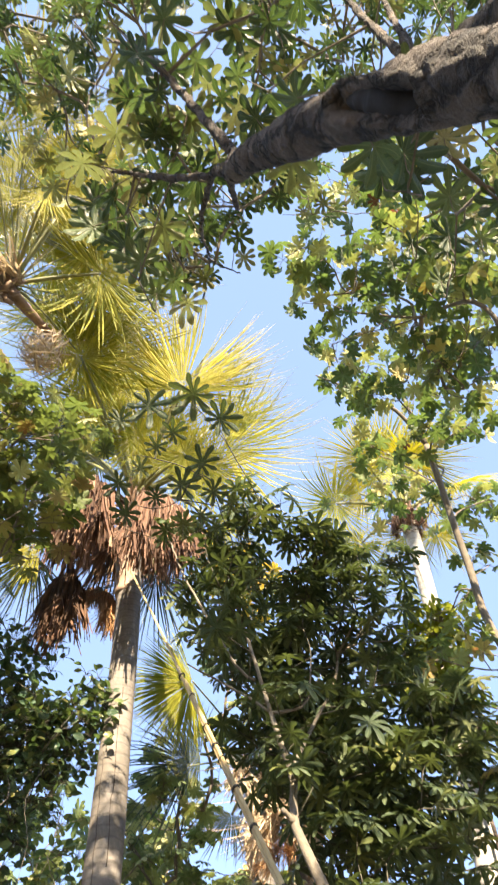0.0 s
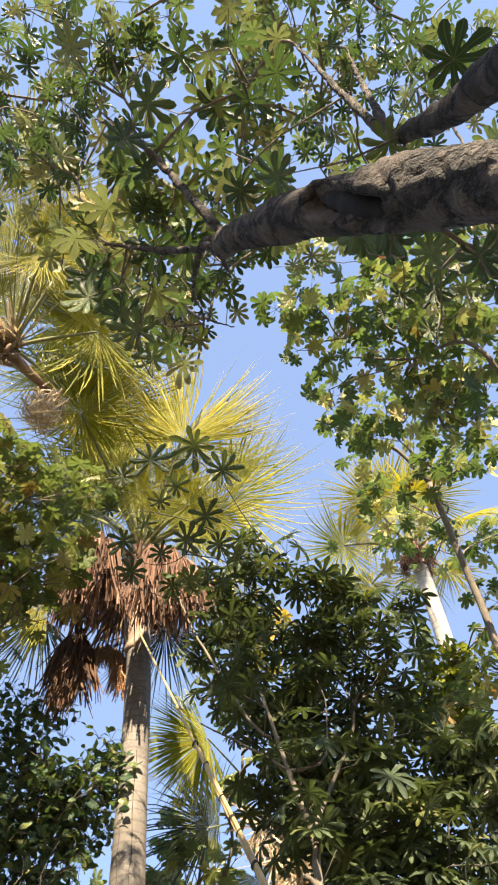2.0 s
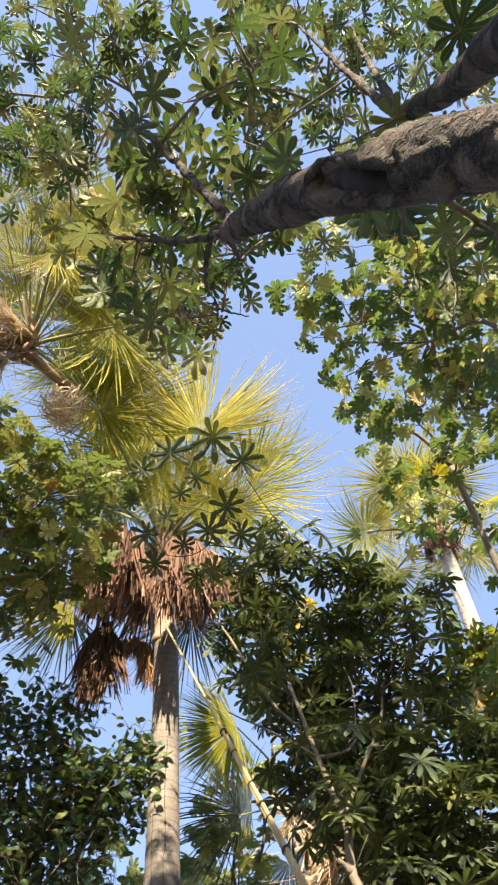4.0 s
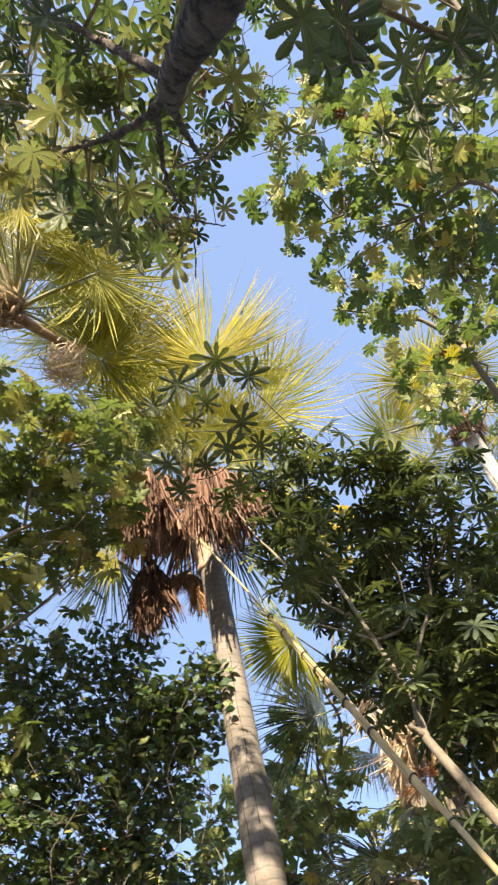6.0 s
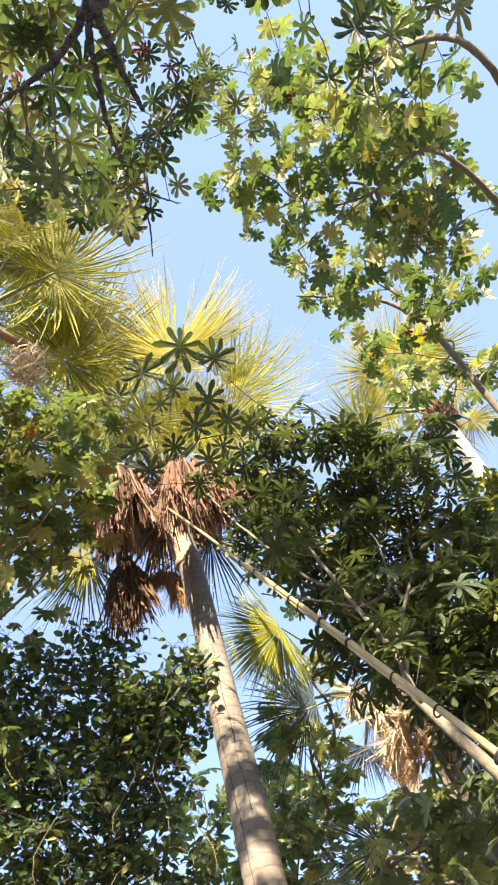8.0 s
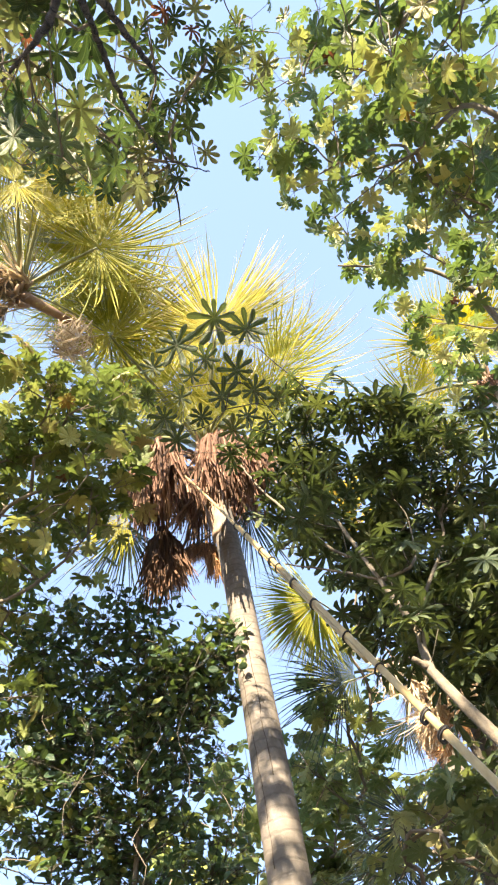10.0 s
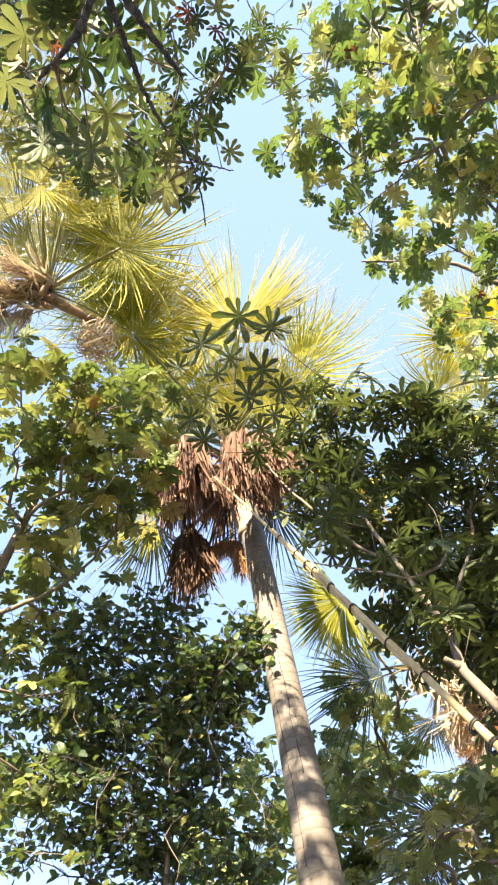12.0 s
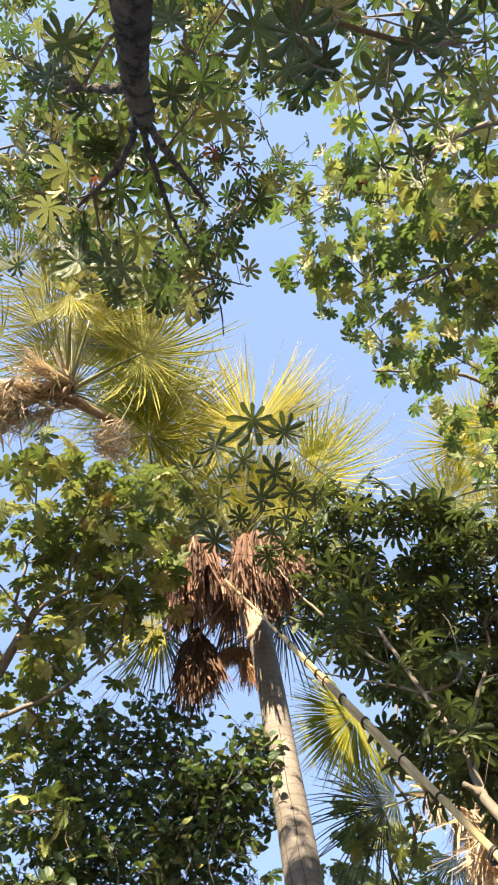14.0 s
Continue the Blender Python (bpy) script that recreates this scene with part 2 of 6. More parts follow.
PALM_BARK = bark_material("palm_trunk", (0.077, 0.066, 0.057), (0.200, 0.177, 0.155), 3.4, (1, 1, 0.8), 0.85, 0.014, 3.2, (0.125, 0.108, 0.090))
PALM_PALE = bark_material("pale_palm_trunk", (0.22, 0.195, 0.165), (0.46, 0.43, 0.39), 2.5, (1, 1, 0.6), 0.8, 0.012, 2.2)
BARK_GREY = bark_material("grey_bark", (0.008, 0.006, 0.004), (0.165, 0.128, 0.10), 11, (1, 1, 1), 0.9, 0.06, 0.0, (0.050, 0.036, 0.027), 9.0)
BARK_TWIG = bark_material("twig_bark", (0.06, 0.048, 0.036), (0.19, 0.155, 0.12), 14, (1, 1, 1), 0.85, 0.006)
BARK_VINE = bark_material("vine_bark", (0.022, 0.020, 0.014), (0.075, 0.066, 0.045), 14, (1, 1, 1), 0.85, 0.006)
BARK_PALE = bark_material("pale_bark", (0.07, 0.056, 0.042), (0.19, 0.16, 0.12), 8, (1, 1, 1), 0.85, 0.012)
BAMBOO = bark_material("bamboo", (0.21, 0.14, 0.052), (0.52, 0.385, 0.18), 6, (1, 1, 0.3), 0.45, 0.003)
COLLAR_PALE = bark_material("leaf_sheath", (0.13, 0.085, 0.06), (0.36, 0.26, 0.19), 5, (1, 1, 0.3), 0.8, 0.01)
TIE = bark_material("black_tie", (0.012, 0.011, 0.010), (0.04, 0.035, 0.03), 40, (1, 1, 1), 0.6, 0.002)
# Near-black: the darkness inside the trunk's hollow is put into the colour.
HOLLOW_SHADE = bark_material("hollow_shade", (0.004, 0.003, 0.002), (0.014, 0.010, 0.007), 20, (1, 1, 1), 0.95, 0.002)
CRACK = bark_material("bark_crack", (0.03, 0.022, 0.016), (0.07, 0.052, 0.04), 20, (1, 1, 1), 0.95, 0.002)
SOIL = bark_material("leaf_litter", (0.05, 0.035, 0.022), (0.18, 0.13, 0.08), 3.5, (1, 1, 1), 0.95, 0.05, 0.0, (0.07, 0.10, 0.03))


# ---- geometry helpers ----
def tri_mesh(name, verts, tris, uvs=None, smooth=False):
    """A mesh from arrays of corners, triangles and one uv for each corner."""
    me = bpy.data.meshes.new(name)
    verts, tris = np.asarray(verts, np.float32), np.asarray(tris, np.int32)
    me.vertices.add(len(verts))
    me.vertices.foreach_set("co", verts.ravel())
    me.loops.add(tris.size)
    me.loops.foreach_set("vertex_index", tris.ravel())
    me.polygons.add(len(tris))
    me.polygons.foreach_set("loop_start", np.arange(0, tris.size, 3, dtype=np.int32))
    me.polygons.foreach_set("loop_total", np.full(len(tris), 3, np.int32))
    if smooth:
        me.polygons.foreach_set("use_smooth", np.ones(len(tris), bool))
    if uvs is not None:
        layer = me.uv_layers.new(name="UVMap")
        layer.data.foreach_set("uv", np.asarray(uvs, np.float32)[tris.ravel()].ravel())
    me.update(calc_edges=True)
    me.validate()
    return me


def part(name, me, material, parent=None, label=""):
    """One mesh object under a thing or a part."""
    if not me.materials:
        me.materials.append(material)
    ob = new(name, me)
    ob.parent = parent
    return tagged(ob, label)


def unit(v):
    return v / max(1e-9, np.linalg.norm(v))


def tube(points, radii, sides=8, caps=True):
    """Corners, triangles and uvs of a tube along points; v runs in metres along it."""
    points, k = np.asarray(points, float), len(points)
    radii = np.broadcast_to(np.asarray(radii, float), (k,))
    turn = np.linspace(0, 2 * math.pi, sides, endpoint=False)
    side = None
    verts, uvs, run = [], [], 0.0
    for i in range(k):
        way = unit(points[min(i + 1, k - 1)] - points[max(i - 1, 0)])
        if side is None:
            side = unit(np.cross(way, (0.31, 0.87, 0.37)))
        side = unit(side - way * (side @ way))
        up = np.cross(way, side)
        if i:
            run += np.linalg.norm(points[i] - points[i - 1])
        for a in turn:
            verts.append(points[i] + radii[i] * (math.cos(a) * side + math.sin(a) * up))
            uvs.append((0.5 + 0.25 * math.cos(a), run))
    tris = []
    for i in range(k - 1):
        for j in range(sides):
            a, b = i * sides + j, i * sides + (j + 1) % sides
            tris += [(a, b, b + sides), (a, b + sides, a + sides)]
    if caps:
        for i, flip in ((0, True), (k - 1, False)):
            verts.append(points[i])
            uvs.append((0.5, run if i else 0))
            c = len(verts) - 1
            for j in range(sides):
                a, b = i * sides + j, i * sides + (j + 1) % sides
                tris.append((c, b, a) if flip else (c, a, b))
    return np.array(verts), np.array(tris), np.array(uvs)


def joined(pieces):
    """Several (corners, triangles, uvs) in one."""
    verts, tris, uvs, base = [], [], [], 0
    for v, t, u in pieces:
        verts.append(v), tris.append(t + base), uvs.append(u)
        base += len(v)
    return np.concatenate(verts), np.concatenate(tris), np.concatenate(uvs)


def spline(points, step=0.2):
    """A smooth line through points (Catmull-Rom), about one place every step."""
    p = [np.asarray(q, float) for q in points]
    p = [2 * p[0] - p[1]] + p + [2 * p[-1] - p[-2]]
    out = []
    for i in range(1, len(p) - 2):
        n = max(2, int(np.linalg.norm(p[i + 1] - p[i]) / step))
        for j in range(n):
            t = j / n
            out.append(0.5 * (2 * p[i] + (p[i + 1] - p[i - 1]) * t + (2 * p[i - 1] - 5 * p[i] + 4 * p[i + 1] - p[i + 2]) * t * t + (3 * p[i] - p[i - 1] - 3 * p[i + 1] + p[i + 2]) * t ** 3))
    return np.array(out + [p[-2]])


def palmate(rng, lobes, width, joint, steps, spread=2 * math.pi):
    """A leaf of radius 1 with lobes round a stalk at the origin, its face up: corners, triangles, uvs."""
    verts, uvs, tris = [(0, 0, 0.02)], [(0, 0)], []
    for i in range(lobes):
        turn = spread * (i + 0.5) / lobes - spread / 2 + rng.uniform(-0.08, 0.08)
        back = abs(turn) / math.pi
        long = (1.0 - 0.35 * back ** 2) * rng.uniform(0.9, 1.06)
        droop, bend = rng.uniform(0.05, 0.46), rng.uniform(-0.14, 0.14)
        rows = []
        for s in range(1, steps + 1):
            u = ((s - 1) / (steps - 1)) ** 0.85
            r = long * (joint + (1 - joint) * u)
            web = joint * long * math.tan(0.5 * spread / lobes) * 1.08
            wide = float(np.interp(u, (0, 0.25, 0.62, 0.82, 1.0), (web, max(web * 0.9, 0.55 * width * long), 0.95 * width * long, width * long, 0.62 * width * long)))
            a = turn + bend * u * u
            mid = np.array((r * math.cos(a), r * math.sin(a), -droop * r * r))
            off = np.array((-math.sin(a), math.cos(a), 0)) * wide
            lift = np.array((0, 0, (0.42 + 0.12 * math.sin(5 * u + i)) * wide))
            base = len(verts)
            verts += [mid + off + lift, mid, mid - off + lift]
            uvs += [(1, u), (0, u), (1, u)]
            rows.append(base)
        a = turn + bend
        verts.append(np.array((long * 1.07 * math.cos(a), long * 1.07 * math.sin(a), -droop * long * long)))
        uvs.append((0, 1))
        end, first = len(verts) - 1, rows[0]
        tris += [(0, first + 1, first), (0, first + 2, first + 1)]
        for a0, b0 in zip(rows, rows[1:]):
            for k in (0, 1):
                tris += [(a0 + k, a0 + k + 1, b0 + k + 1), (a0 + k, b0 + k + 1, b0 + k)]
        last = rows[-1]
        tris += [(last, last + 1, end), (last + 1, last + 2, end)]
    return np.array(verts, float), np.array(tris), np.array(uvs, float)


def simple_leaf(rng):
    """A small pointed leaf of length 1 along x."""
    bend = rng.uniform(-0.1, 0.1)
    verts, uvs = [(0, 0, 0)], [(0, 0)]
    for u, w in ((0.2, 0.22), (0.55, 0.29), (0.85, 0.17)):
        y = bend * u
        verts += [(u, y + w, 0.06 - 0.2 * u * u), (u, y, -0.2 * u * u), (u, y - w, 0.06 - 0.2 * u * u)]
        uvs += [(1, u), (0, u), (1, u)]
    verts.append((1, bend, -0.22))
    uvs.append((0, 1))
    tris = [(0, 2, 1), (0, 3, 2), (7, 8, 10), (8, 9, 10)]
    for a in (1, 4):
        for k in (0, 1):
            tris += [(a + k, a + k + 1, a + k + 4), (a + k, a + k + 4, a + k + 3)]
    return np.array(verts, float), np.array(tris), np.array(uvs, float)


def frames_for(ways, normals):
    """Rotation matrices whose x is near the way and whose z is the normal."""
    z = normals / np.linalg.norm(normals, axis=1)[:, None]
    x = ways - z * (ways * z).sum(1)[:, None]
    x /= np.maximum(1e-6, np.linalg.norm(x, axis=1))[:, None]
    return np.stack((x, np.cross(z, x), z), axis=2)


def scatter(template, places, turns, sizes):
    """Copies of one template as one array set."""
    v, t, u = template
    verts = np.einsum("nij,kj->nki", turns * sizes[:, None, None], v) + places[:, None, :]
    tris = t[None] + (np.arange(len(places)) * len(v))[:, None, None]
    return verts.reshape(-1, 3), tris.reshape(-1, 3), np.tile(u, (len(places), 1))


def rugged(piece, line, depth, seed, cavity=None):
    """A tube with bark relief: swellings, deep cracks between plates, and a sunken cavity along a line."""
    if not depth:
        return piece
    v, t, u = piece
    v = v.copy()
    for i, p in enumerate(v):
        c = line[int(np.argmin(((line - p) ** 2).sum(1)))]
        out = p - c
        q = Vector(p) * 9 + Vector((seed, 0, 0))
        swell = noise.noise(q * 0.5)
        cells = noise.voronoi(Vector((p[0] * 16, p[1] * 16, p[2] * 9)))[0]
        crack = max(0.0, 1 - (cells[1] - cells[0]) / 0.16)
        sunk = 0.0
        if cavity is not None:
            near = np.linalg.norm(cavity - p, axis=1).min() + 0.010 * noise.noise(q * 2)
            sunk = 0.055 * min(1.0, max(0.0, (0.032 - near) / 0.010)) - 0.009 * max(0.0, 1 - abs(near - 0.040) / 0.010)
        v[i] = p + unit(out) * (depth * (0.9 * swell - 0.55 * crack + 0.3 * noise.noise(q * 4)) - sunk)
    return v, t, u


# ---- trees ----
class Skeleton:
    """Wood that grows from a stem towards clumps of leaves."""

    def __init__(self, stem):
        self.place, self.parent, self.paths = [np.array(p) for p in stem], [-1] + list(range(len(stem) - 1)), []
        self.stem = len(stem)

    def attach(self, limb):
        """A limb that was shaped by itself; branches may start from it."""
        near = int(np.argmin(np.linalg.norm(np.array(self.place) - limb[0], axis=1)))
        for p in limb:
            self.place.append(np.array(p))
            self.parent.append(near)
            near = len(self.place) - 1

    def grow(self, goal, rng, step=0.22, wander=0.05, low=0.35):
        goal = np.asarray(goal, float)
        all_places = np.array(self.place)
        far = np.linalg.norm(all_places - goal, axis=1) + 1.2 * np.maximum(0, all_places[:, 2] - goal[2] + low * 0.3)
        far[: max(1, int(self.stem * 0.5))] += 2.5
        before = all_places[np.maximum(0, np.array(self.parent))]
        run, gaps = all_places - before, goal - all_places
        bend = (run * gaps).sum(1) / np.maximum(1e-6, np.linalg.norm(run, axis=1) * np.linalg.norm(gaps, axis=1))
        far += 0.35 * np.minimum(1.0, np.linalg.norm(gaps, axis=1)) * (1 - bend)
        start = int(np.argmin(far))
        a = self.place[start]
        back = self.place[self.parent[start]] if self.parent[start] >= 0 else a - (0, 0, 1)
        gap = np.linalg.norm(goal - a)
        n = max(1, int(gap / step))
        b = a + unit(unit(a - back) + (0, 0, 0.5)) * gap * 0.35
        path, last = [start], start
        for i in range(1, n + 1):
            t = i / n
            p = (1 - t) ** 2 * a + 2 * t * (1 - t) * b + t * t * goal
            if i < n:
                p = p + rng.normal(0, wander, 3) * min(1, gap)
            self.place.append(p)
            self.parent.append(last)
            last = len(self.place) - 1
            path.append(last)
        self.paths.append(path)
        return last

    def radii(self, ends, thin, power, most):
        load = np.zeros(len(self.place))
        for e in ends:
            load[e] += 1
        for i in range(len(load) - 1, 0, -1):
            load[self.parent[i]] += load[i]
        return np.minimum(most, thin * np.maximum(1, load) ** power)


def tree(name, stem, stem_radii, clumps, leaf_kinds, leaf_size, leaf_mat, label, seed, wood=BARK_TWIG, stem_wood=BARK_GREY, rosette=4, stalk=0.16, singles=260,
         near=(0, 0.4, 1.6), share=1.0, upright=1.0, thin=0.0032, power=0.42, most=0.035, category="tree", limbs_given=(), rough_stem=0.0, withered=(), cavity=None, leaves_given=()):
    """A tree or bush: trunk, branches, single leaves where the camera passes near, and the rest of its leaves."""
    rng = np.random.default_rng(seed)
    thing = tagged(new(name), label, category)
    line = spline(stem, 0.014 if rough_stem else 0.25)
    thing.location = line[0]
    base = line[0]
    line = line - base
    t = np.linspace(0, 1, len(line))
    girth = np.interp(t, np.linspace(0, 1, len(stem_radii)), stem_radii)
    girth = girth * (1 + 0.05 * np.sin(t * 17 + seed) + 0.03 * np.sin(t * 41))
    part("trunk", tri_mesh("trunk", *rugged(tube(line, girth, 44 if rough_stem else 14), line, rough_stem, seed, None if cavity is None else cavity - base), True), stem_wood, thing)
    wood_lines = Skeleton(line)
    for points, radii in limbs_given:
        limb = spline(points, 0.05 if rough_stem else 0.12) - base
        limb = limb + np.vstack([np.zeros(3), rng.normal(0, 0.003, (len(limb) - 1, 3))])
        width = np.interp(np.linspace(0, 1, len(limb)), np.linspace(0, 1, len(radii)), radii) * (1 + 0.03 * rng.normal(0, 1, len(limb)))
        part("limb", tri_mesh("limb", *rugged(tube(limb, width, 14), limb, rough_stem * 0.5, seed), True), stem_wood, thing)
        wood_lines.attach(limb)
    ends, spots, ways, normals, stalks = [], [], [], [], []
    order = sorted(clumps, key=lambda c: min(np.linalg.norm(line - (np.array(c[:3]) - base), axis=1)))
    scales = []
    for x, y, z, r, count, *own_size in order:
        centre = np.array((x, y, z)) - base
        wood_lines.grow(centre, rng)
        for _ in range(max(1, round(count * share / rosette))):
            way = unit(rng.normal(0, 1, 3)) * r * rng.uniform(0.25, 1.15) ** 0.6
            way[2] *= 0.75
            end = wood_lines.grow(centre + way, rng, 0.16, 0.025)
            tip = wood_lines.place[end]
            heading = unit(tip - wood_lines.place[wood_lines.parent[end]])
            turn = rng.uniform(0, 6.28)
            for k in range(count if count < 3 else max(1, int(rng.normal(rosette, 1.0)))):
                ends.append(end)
                turn += 2.4
                out = np.array((math.cos(turn), math.sin(turn), rng.uniform(-0.15, 0.65)))
                out = unit(out + 0.5 * heading)
                reach = stalk * rng.uniform(0.6, 1.3)
                spot = tip + out * reach
                stalks.append((tip, tip + out * reach * 0.5 + (0, 0, 0.012), spot))
                spots.append(spot)
                scales.append(own_size[0] if own_size else 1.0)
                ways.append(unit(out + rng.normal(0, 0.25, 3)))
                normals.append(unit(np.array((0, 0, upright)) + out * rng.uniform(0.0, 0.8) + rng.normal(0, 0.48, 3)))
    for x, y, z, size in leaves_given:
        spot = np.array((x, y, z)) - base
        end = wood_lines.grow(spot - np.array((0, -0.06, 0.14)), rng, 0.16, 0.02)
        tip = wood_lines.place[end]
        ends.append(end)
        stalks.append((tip, 0.5 * (tip + spot) + (0, 0.02, 0), spot))
        spots.append(spot)
        scales.append(size)
        ways.append(unit(rng.normal(0, 1, 3) * (1, 1, 0.1)))
        normals.append(unit(np.array((0, 0.72, 1)) + rng.normal(0, 0.13, 3)))
    girths = wood_lines.radii(ends, thin, power, most)
    limbs, twigs = [], []
    for path in wood_lines.paths:
        pts, rad = np.array([wood_lines.place[i] for i in path]), girths[path].copy()
        if len(rad) > 1:
            rad[0] = min(rad[0], rad[1] * 1.25)
        if len(pts) > 2:
            bowed = spline(pts, 0.11)
            rad = np.interp(np.linspace(0, 1, len(bowed)), np.linspace(0, 1, len(rad)), rad)
            pts = bowed
        (limbs if rad[0] > 0.011 else twigs).append(tube(pts, rad, 8 if rad[0] > 0.011 else 4))
    for piece in limbs:
        part("branch", tri_mesh("branch", *piece, True), wood, thing)
    stems = [tube(s, (0.0035, 0.003, 0.0025), 3, False) for s in stalks]
    tagged(part("twig", tri_mesh("twig", *joined(twigs + stems), True), wood, thing), kind="stuff")
    spots, ways, normals = np.array(spots), np.array(ways), np.array(normals)
    turns, sizes = frames_for(ways, normals), leaf_size * rng.uniform(0.68, 1.2, len(spots)) * np.array(scales)
    kind = rng.integers(0, len(leaf_kinds), len(spots))
    reach = np.linalg.norm(spots + base - np.array(near), axis=1)
    own = np.zeros(len(spots), bool)
    own[np.argsort(reach)[:singles]] = True
    shapes = [tri_mesh("leaf", *k) for k in leaf_kinds] if singles else []
    for i in np.nonzero(own)[0]:
        leaf = part("leaf", shapes[kind[i]], leaf_mat, thing)
        leaf.matrix_basis = Matrix.LocRotScale(Vector(spots[i]), Matrix(turns[i].tolist()).to_quaternion(), Vector((sizes[i],) * 3))
    for place in withered:
        dry = part("withered_leaf", tri_mesh("withered_leaf", *leaf_kinds[0]), RUST_LEAF, thing, "curled rust-red dead leaf")
        dry.matrix_basis = Matrix.LocRotScale(Vector(np.array(place) - base), Euler((rng.uniform(-0.9, 0.9), rng.uniform(-0.9, 0.9), rng.uniform(0, 6))), Vector((leaf_size * 0.7, leaf_size * 0.7, leaf_size * 1.3)))
    rest = [scatter(k, spots[(kind == j) & ~own], turns[(kind == j) & ~own], sizes[(kind == j) & ~own]) for j, k in enumerate(leaf_kinds) if ((kind == j) & ~own).any()]
    if rest:
        tagged(part("foliage", tri_mesh("foliage", *joined(rest)), leaf_mat, thing), kind="stuff")
    return thing


# ---- palms ----
def fan(rng, radius, segments, spread, droop, split=0.42, fold=0.35):
    """A fan blade: pleated segments, joined near the stalk, free and thread-like at their tips. Its stalk ends at the origin, it points along x, its face is up."""
    pieces = []
    for i in range(segments):
        share = (i + 0.5) / segments
        a = (share - 0.5) * spread + rng.normal(0, 0.014)
        half = spread / segments / 2
        long = radius * (0.74 + 0.26 * math.cos(a * 0.6)) * rng.uniform(0.74, 1.1)
        fall, sway, lean = droop * rng.uniform(0.3, 1.9), rng.normal(0, 0.10), rng.normal(0, 0.05)
        cut = split * rng.uniform(0.8, 1.1)
        verts, uvs = [], []
        stations = (0.03, 0.2, cut, 0.6, 0.75, 0.88, 1.0)
        for s in stations:
            r = long * s
            wide = 0.94 * r * math.tan(half) if s <= cut else 0.94 * long * cut * math.tan(half) * max(0.05, 1 - ((s - cut) / (1 - cut)) ** 1.7)
            b = a + sway * max(0, s - cut) + lean * max(0, s - 0.7)
            drop = -fall * radius * max(0, s - 0.25) ** 2 * 1.8 - 0.10 * radius * s * (1 - math.cos(a)) * 0.5
            mid = np.array((r * math.cos(b), r * math.sin(b), drop))
            off = np.array((-math.sin(b), math.cos(b), 0)) * wide
            lift = np.array((0, 0, wide * fold * 2))
            verts += [mid + off + lift, mid, mid - off + lift]
            uvs += [(1, s), (0, s), (1, s)]
        tris = []
        for q in range(len(stations) - 1):
            for k in (0, 1):
                e, g = 3 * q + k, 3 * q + 3 + k
                tris += [(e, e + 1, g + 1), (e, g + 1, g)]
        pieces.append((np.array(verts), np.array(tris), np.array(uvs)))
    return joined(pieces)


def dead_fan(rng, radius, segments, curls=0.12, broad=1.0):
    """A dead blade, collapsed: its narrow strips arch over the stalk's end, hang down along -z from the origin and curl a little."""
    pieces = []
    for i in range(segments):
        a, out = rng.uniform(0, 6.28), rng.uniform(0.02, 0.15) * radius
        long, wide = radius * rng.uniform(0.5, 1.1), rng.uniform(0.0035, 0.0105) * broad
        side = np.array((math.cos(a), math.sin(a), 0))
        across = unit(np.array((-math.sin(a), math.cos(a), 0)) + rng.normal(0, 0.5, 3) * (1, 1, 0.2))
        curl, twist, crest = rng.normal(0, curls), rng.uniform(-2.2, 2.2), rng.uniform(0.02, 0.10) * radius
        verts, uvs = [], []
        for s in (0, 0.08, 0.2, 0.4, 0.6, 0.8, 1.0):
            fall = crest * math.sin(min(1.0, s * 5) * math.pi) - long * max(0.0, s - 0.06) ** 1.1
            mid = side * out * math.sin(min(1, s * 2.4) * 1.57) + across * curl * s * s * radius + np.array((0, 0, fall))
            w = wide * (0.55 + 0.9 * math.sin(math.pi * min(0.96, 0.15 + 0.75 * s)))
            off = (across * math.cos(twist * s) + side * math.sin(twist * s)) * w
            verts += [mid + off, mid + side * w * 0.7, mid - off]
            uvs += [(1, s), (0.2, s), (1, s)]
        tris = []
        for q in range(6):
            for k in (0, 1):
                e, g = 3 * q + k, 3 * q + 3 + k
                tris += [(e, e + 1, g + 1), (e, g + 1, g)]
        pieces.append((np.array(verts), np.array(tris), np.array(uvs)))
    return joined(pieces)


def add_frond(thing, fans, hub, way, rng, stalk, size, mat, bend=0.25, roll=0.0):
    """A living leaf: a grooved stalk that bows outwards, and its fan as a part of the stalk."""
    way = unit(np.asarray(way, float))
    end = hub + way * stalk + np.array((0, 0, -bend * stalk * (1 - abs(way[2]))))
    mid = hub + way * stalk * 0.5 + np.array((0, 0, bend * stalk * 0.12))
    line = spline((hub, mid, end), stalk / 8)
    stem = part("stalk", tri_mesh("stalk", *tube(line, np.linspace(0.052, 0.022, len(line)), 7), True), PETIOLE, thing)
    head = unit(line[-1] - line[-2])
    side = np.cross((0, 0, 1), head)
    side = unit(side) if np.linalg.norm(side) > 0.05 else np.array((1.0, 0, 0))
    face = unit(np.cross(head, side))
    face = unit(face * math.cos(roll) + side * math.sin(roll))
    x = unit(head - face * 0.25)
    turn = frames_for(x[None], face[None])[0]
    blade = part("fan_blade", fans[rng.integers(0, len(fans))].copy(), mat, stem)
    blade.data.materials.clear()
    blade.data.materials.append(mat)
    blade.matrix_basis = Matrix.LocRotScale(Vector(end), Matrix(turn.tolist()).to_quaternion(), Vector((size,) * 3))


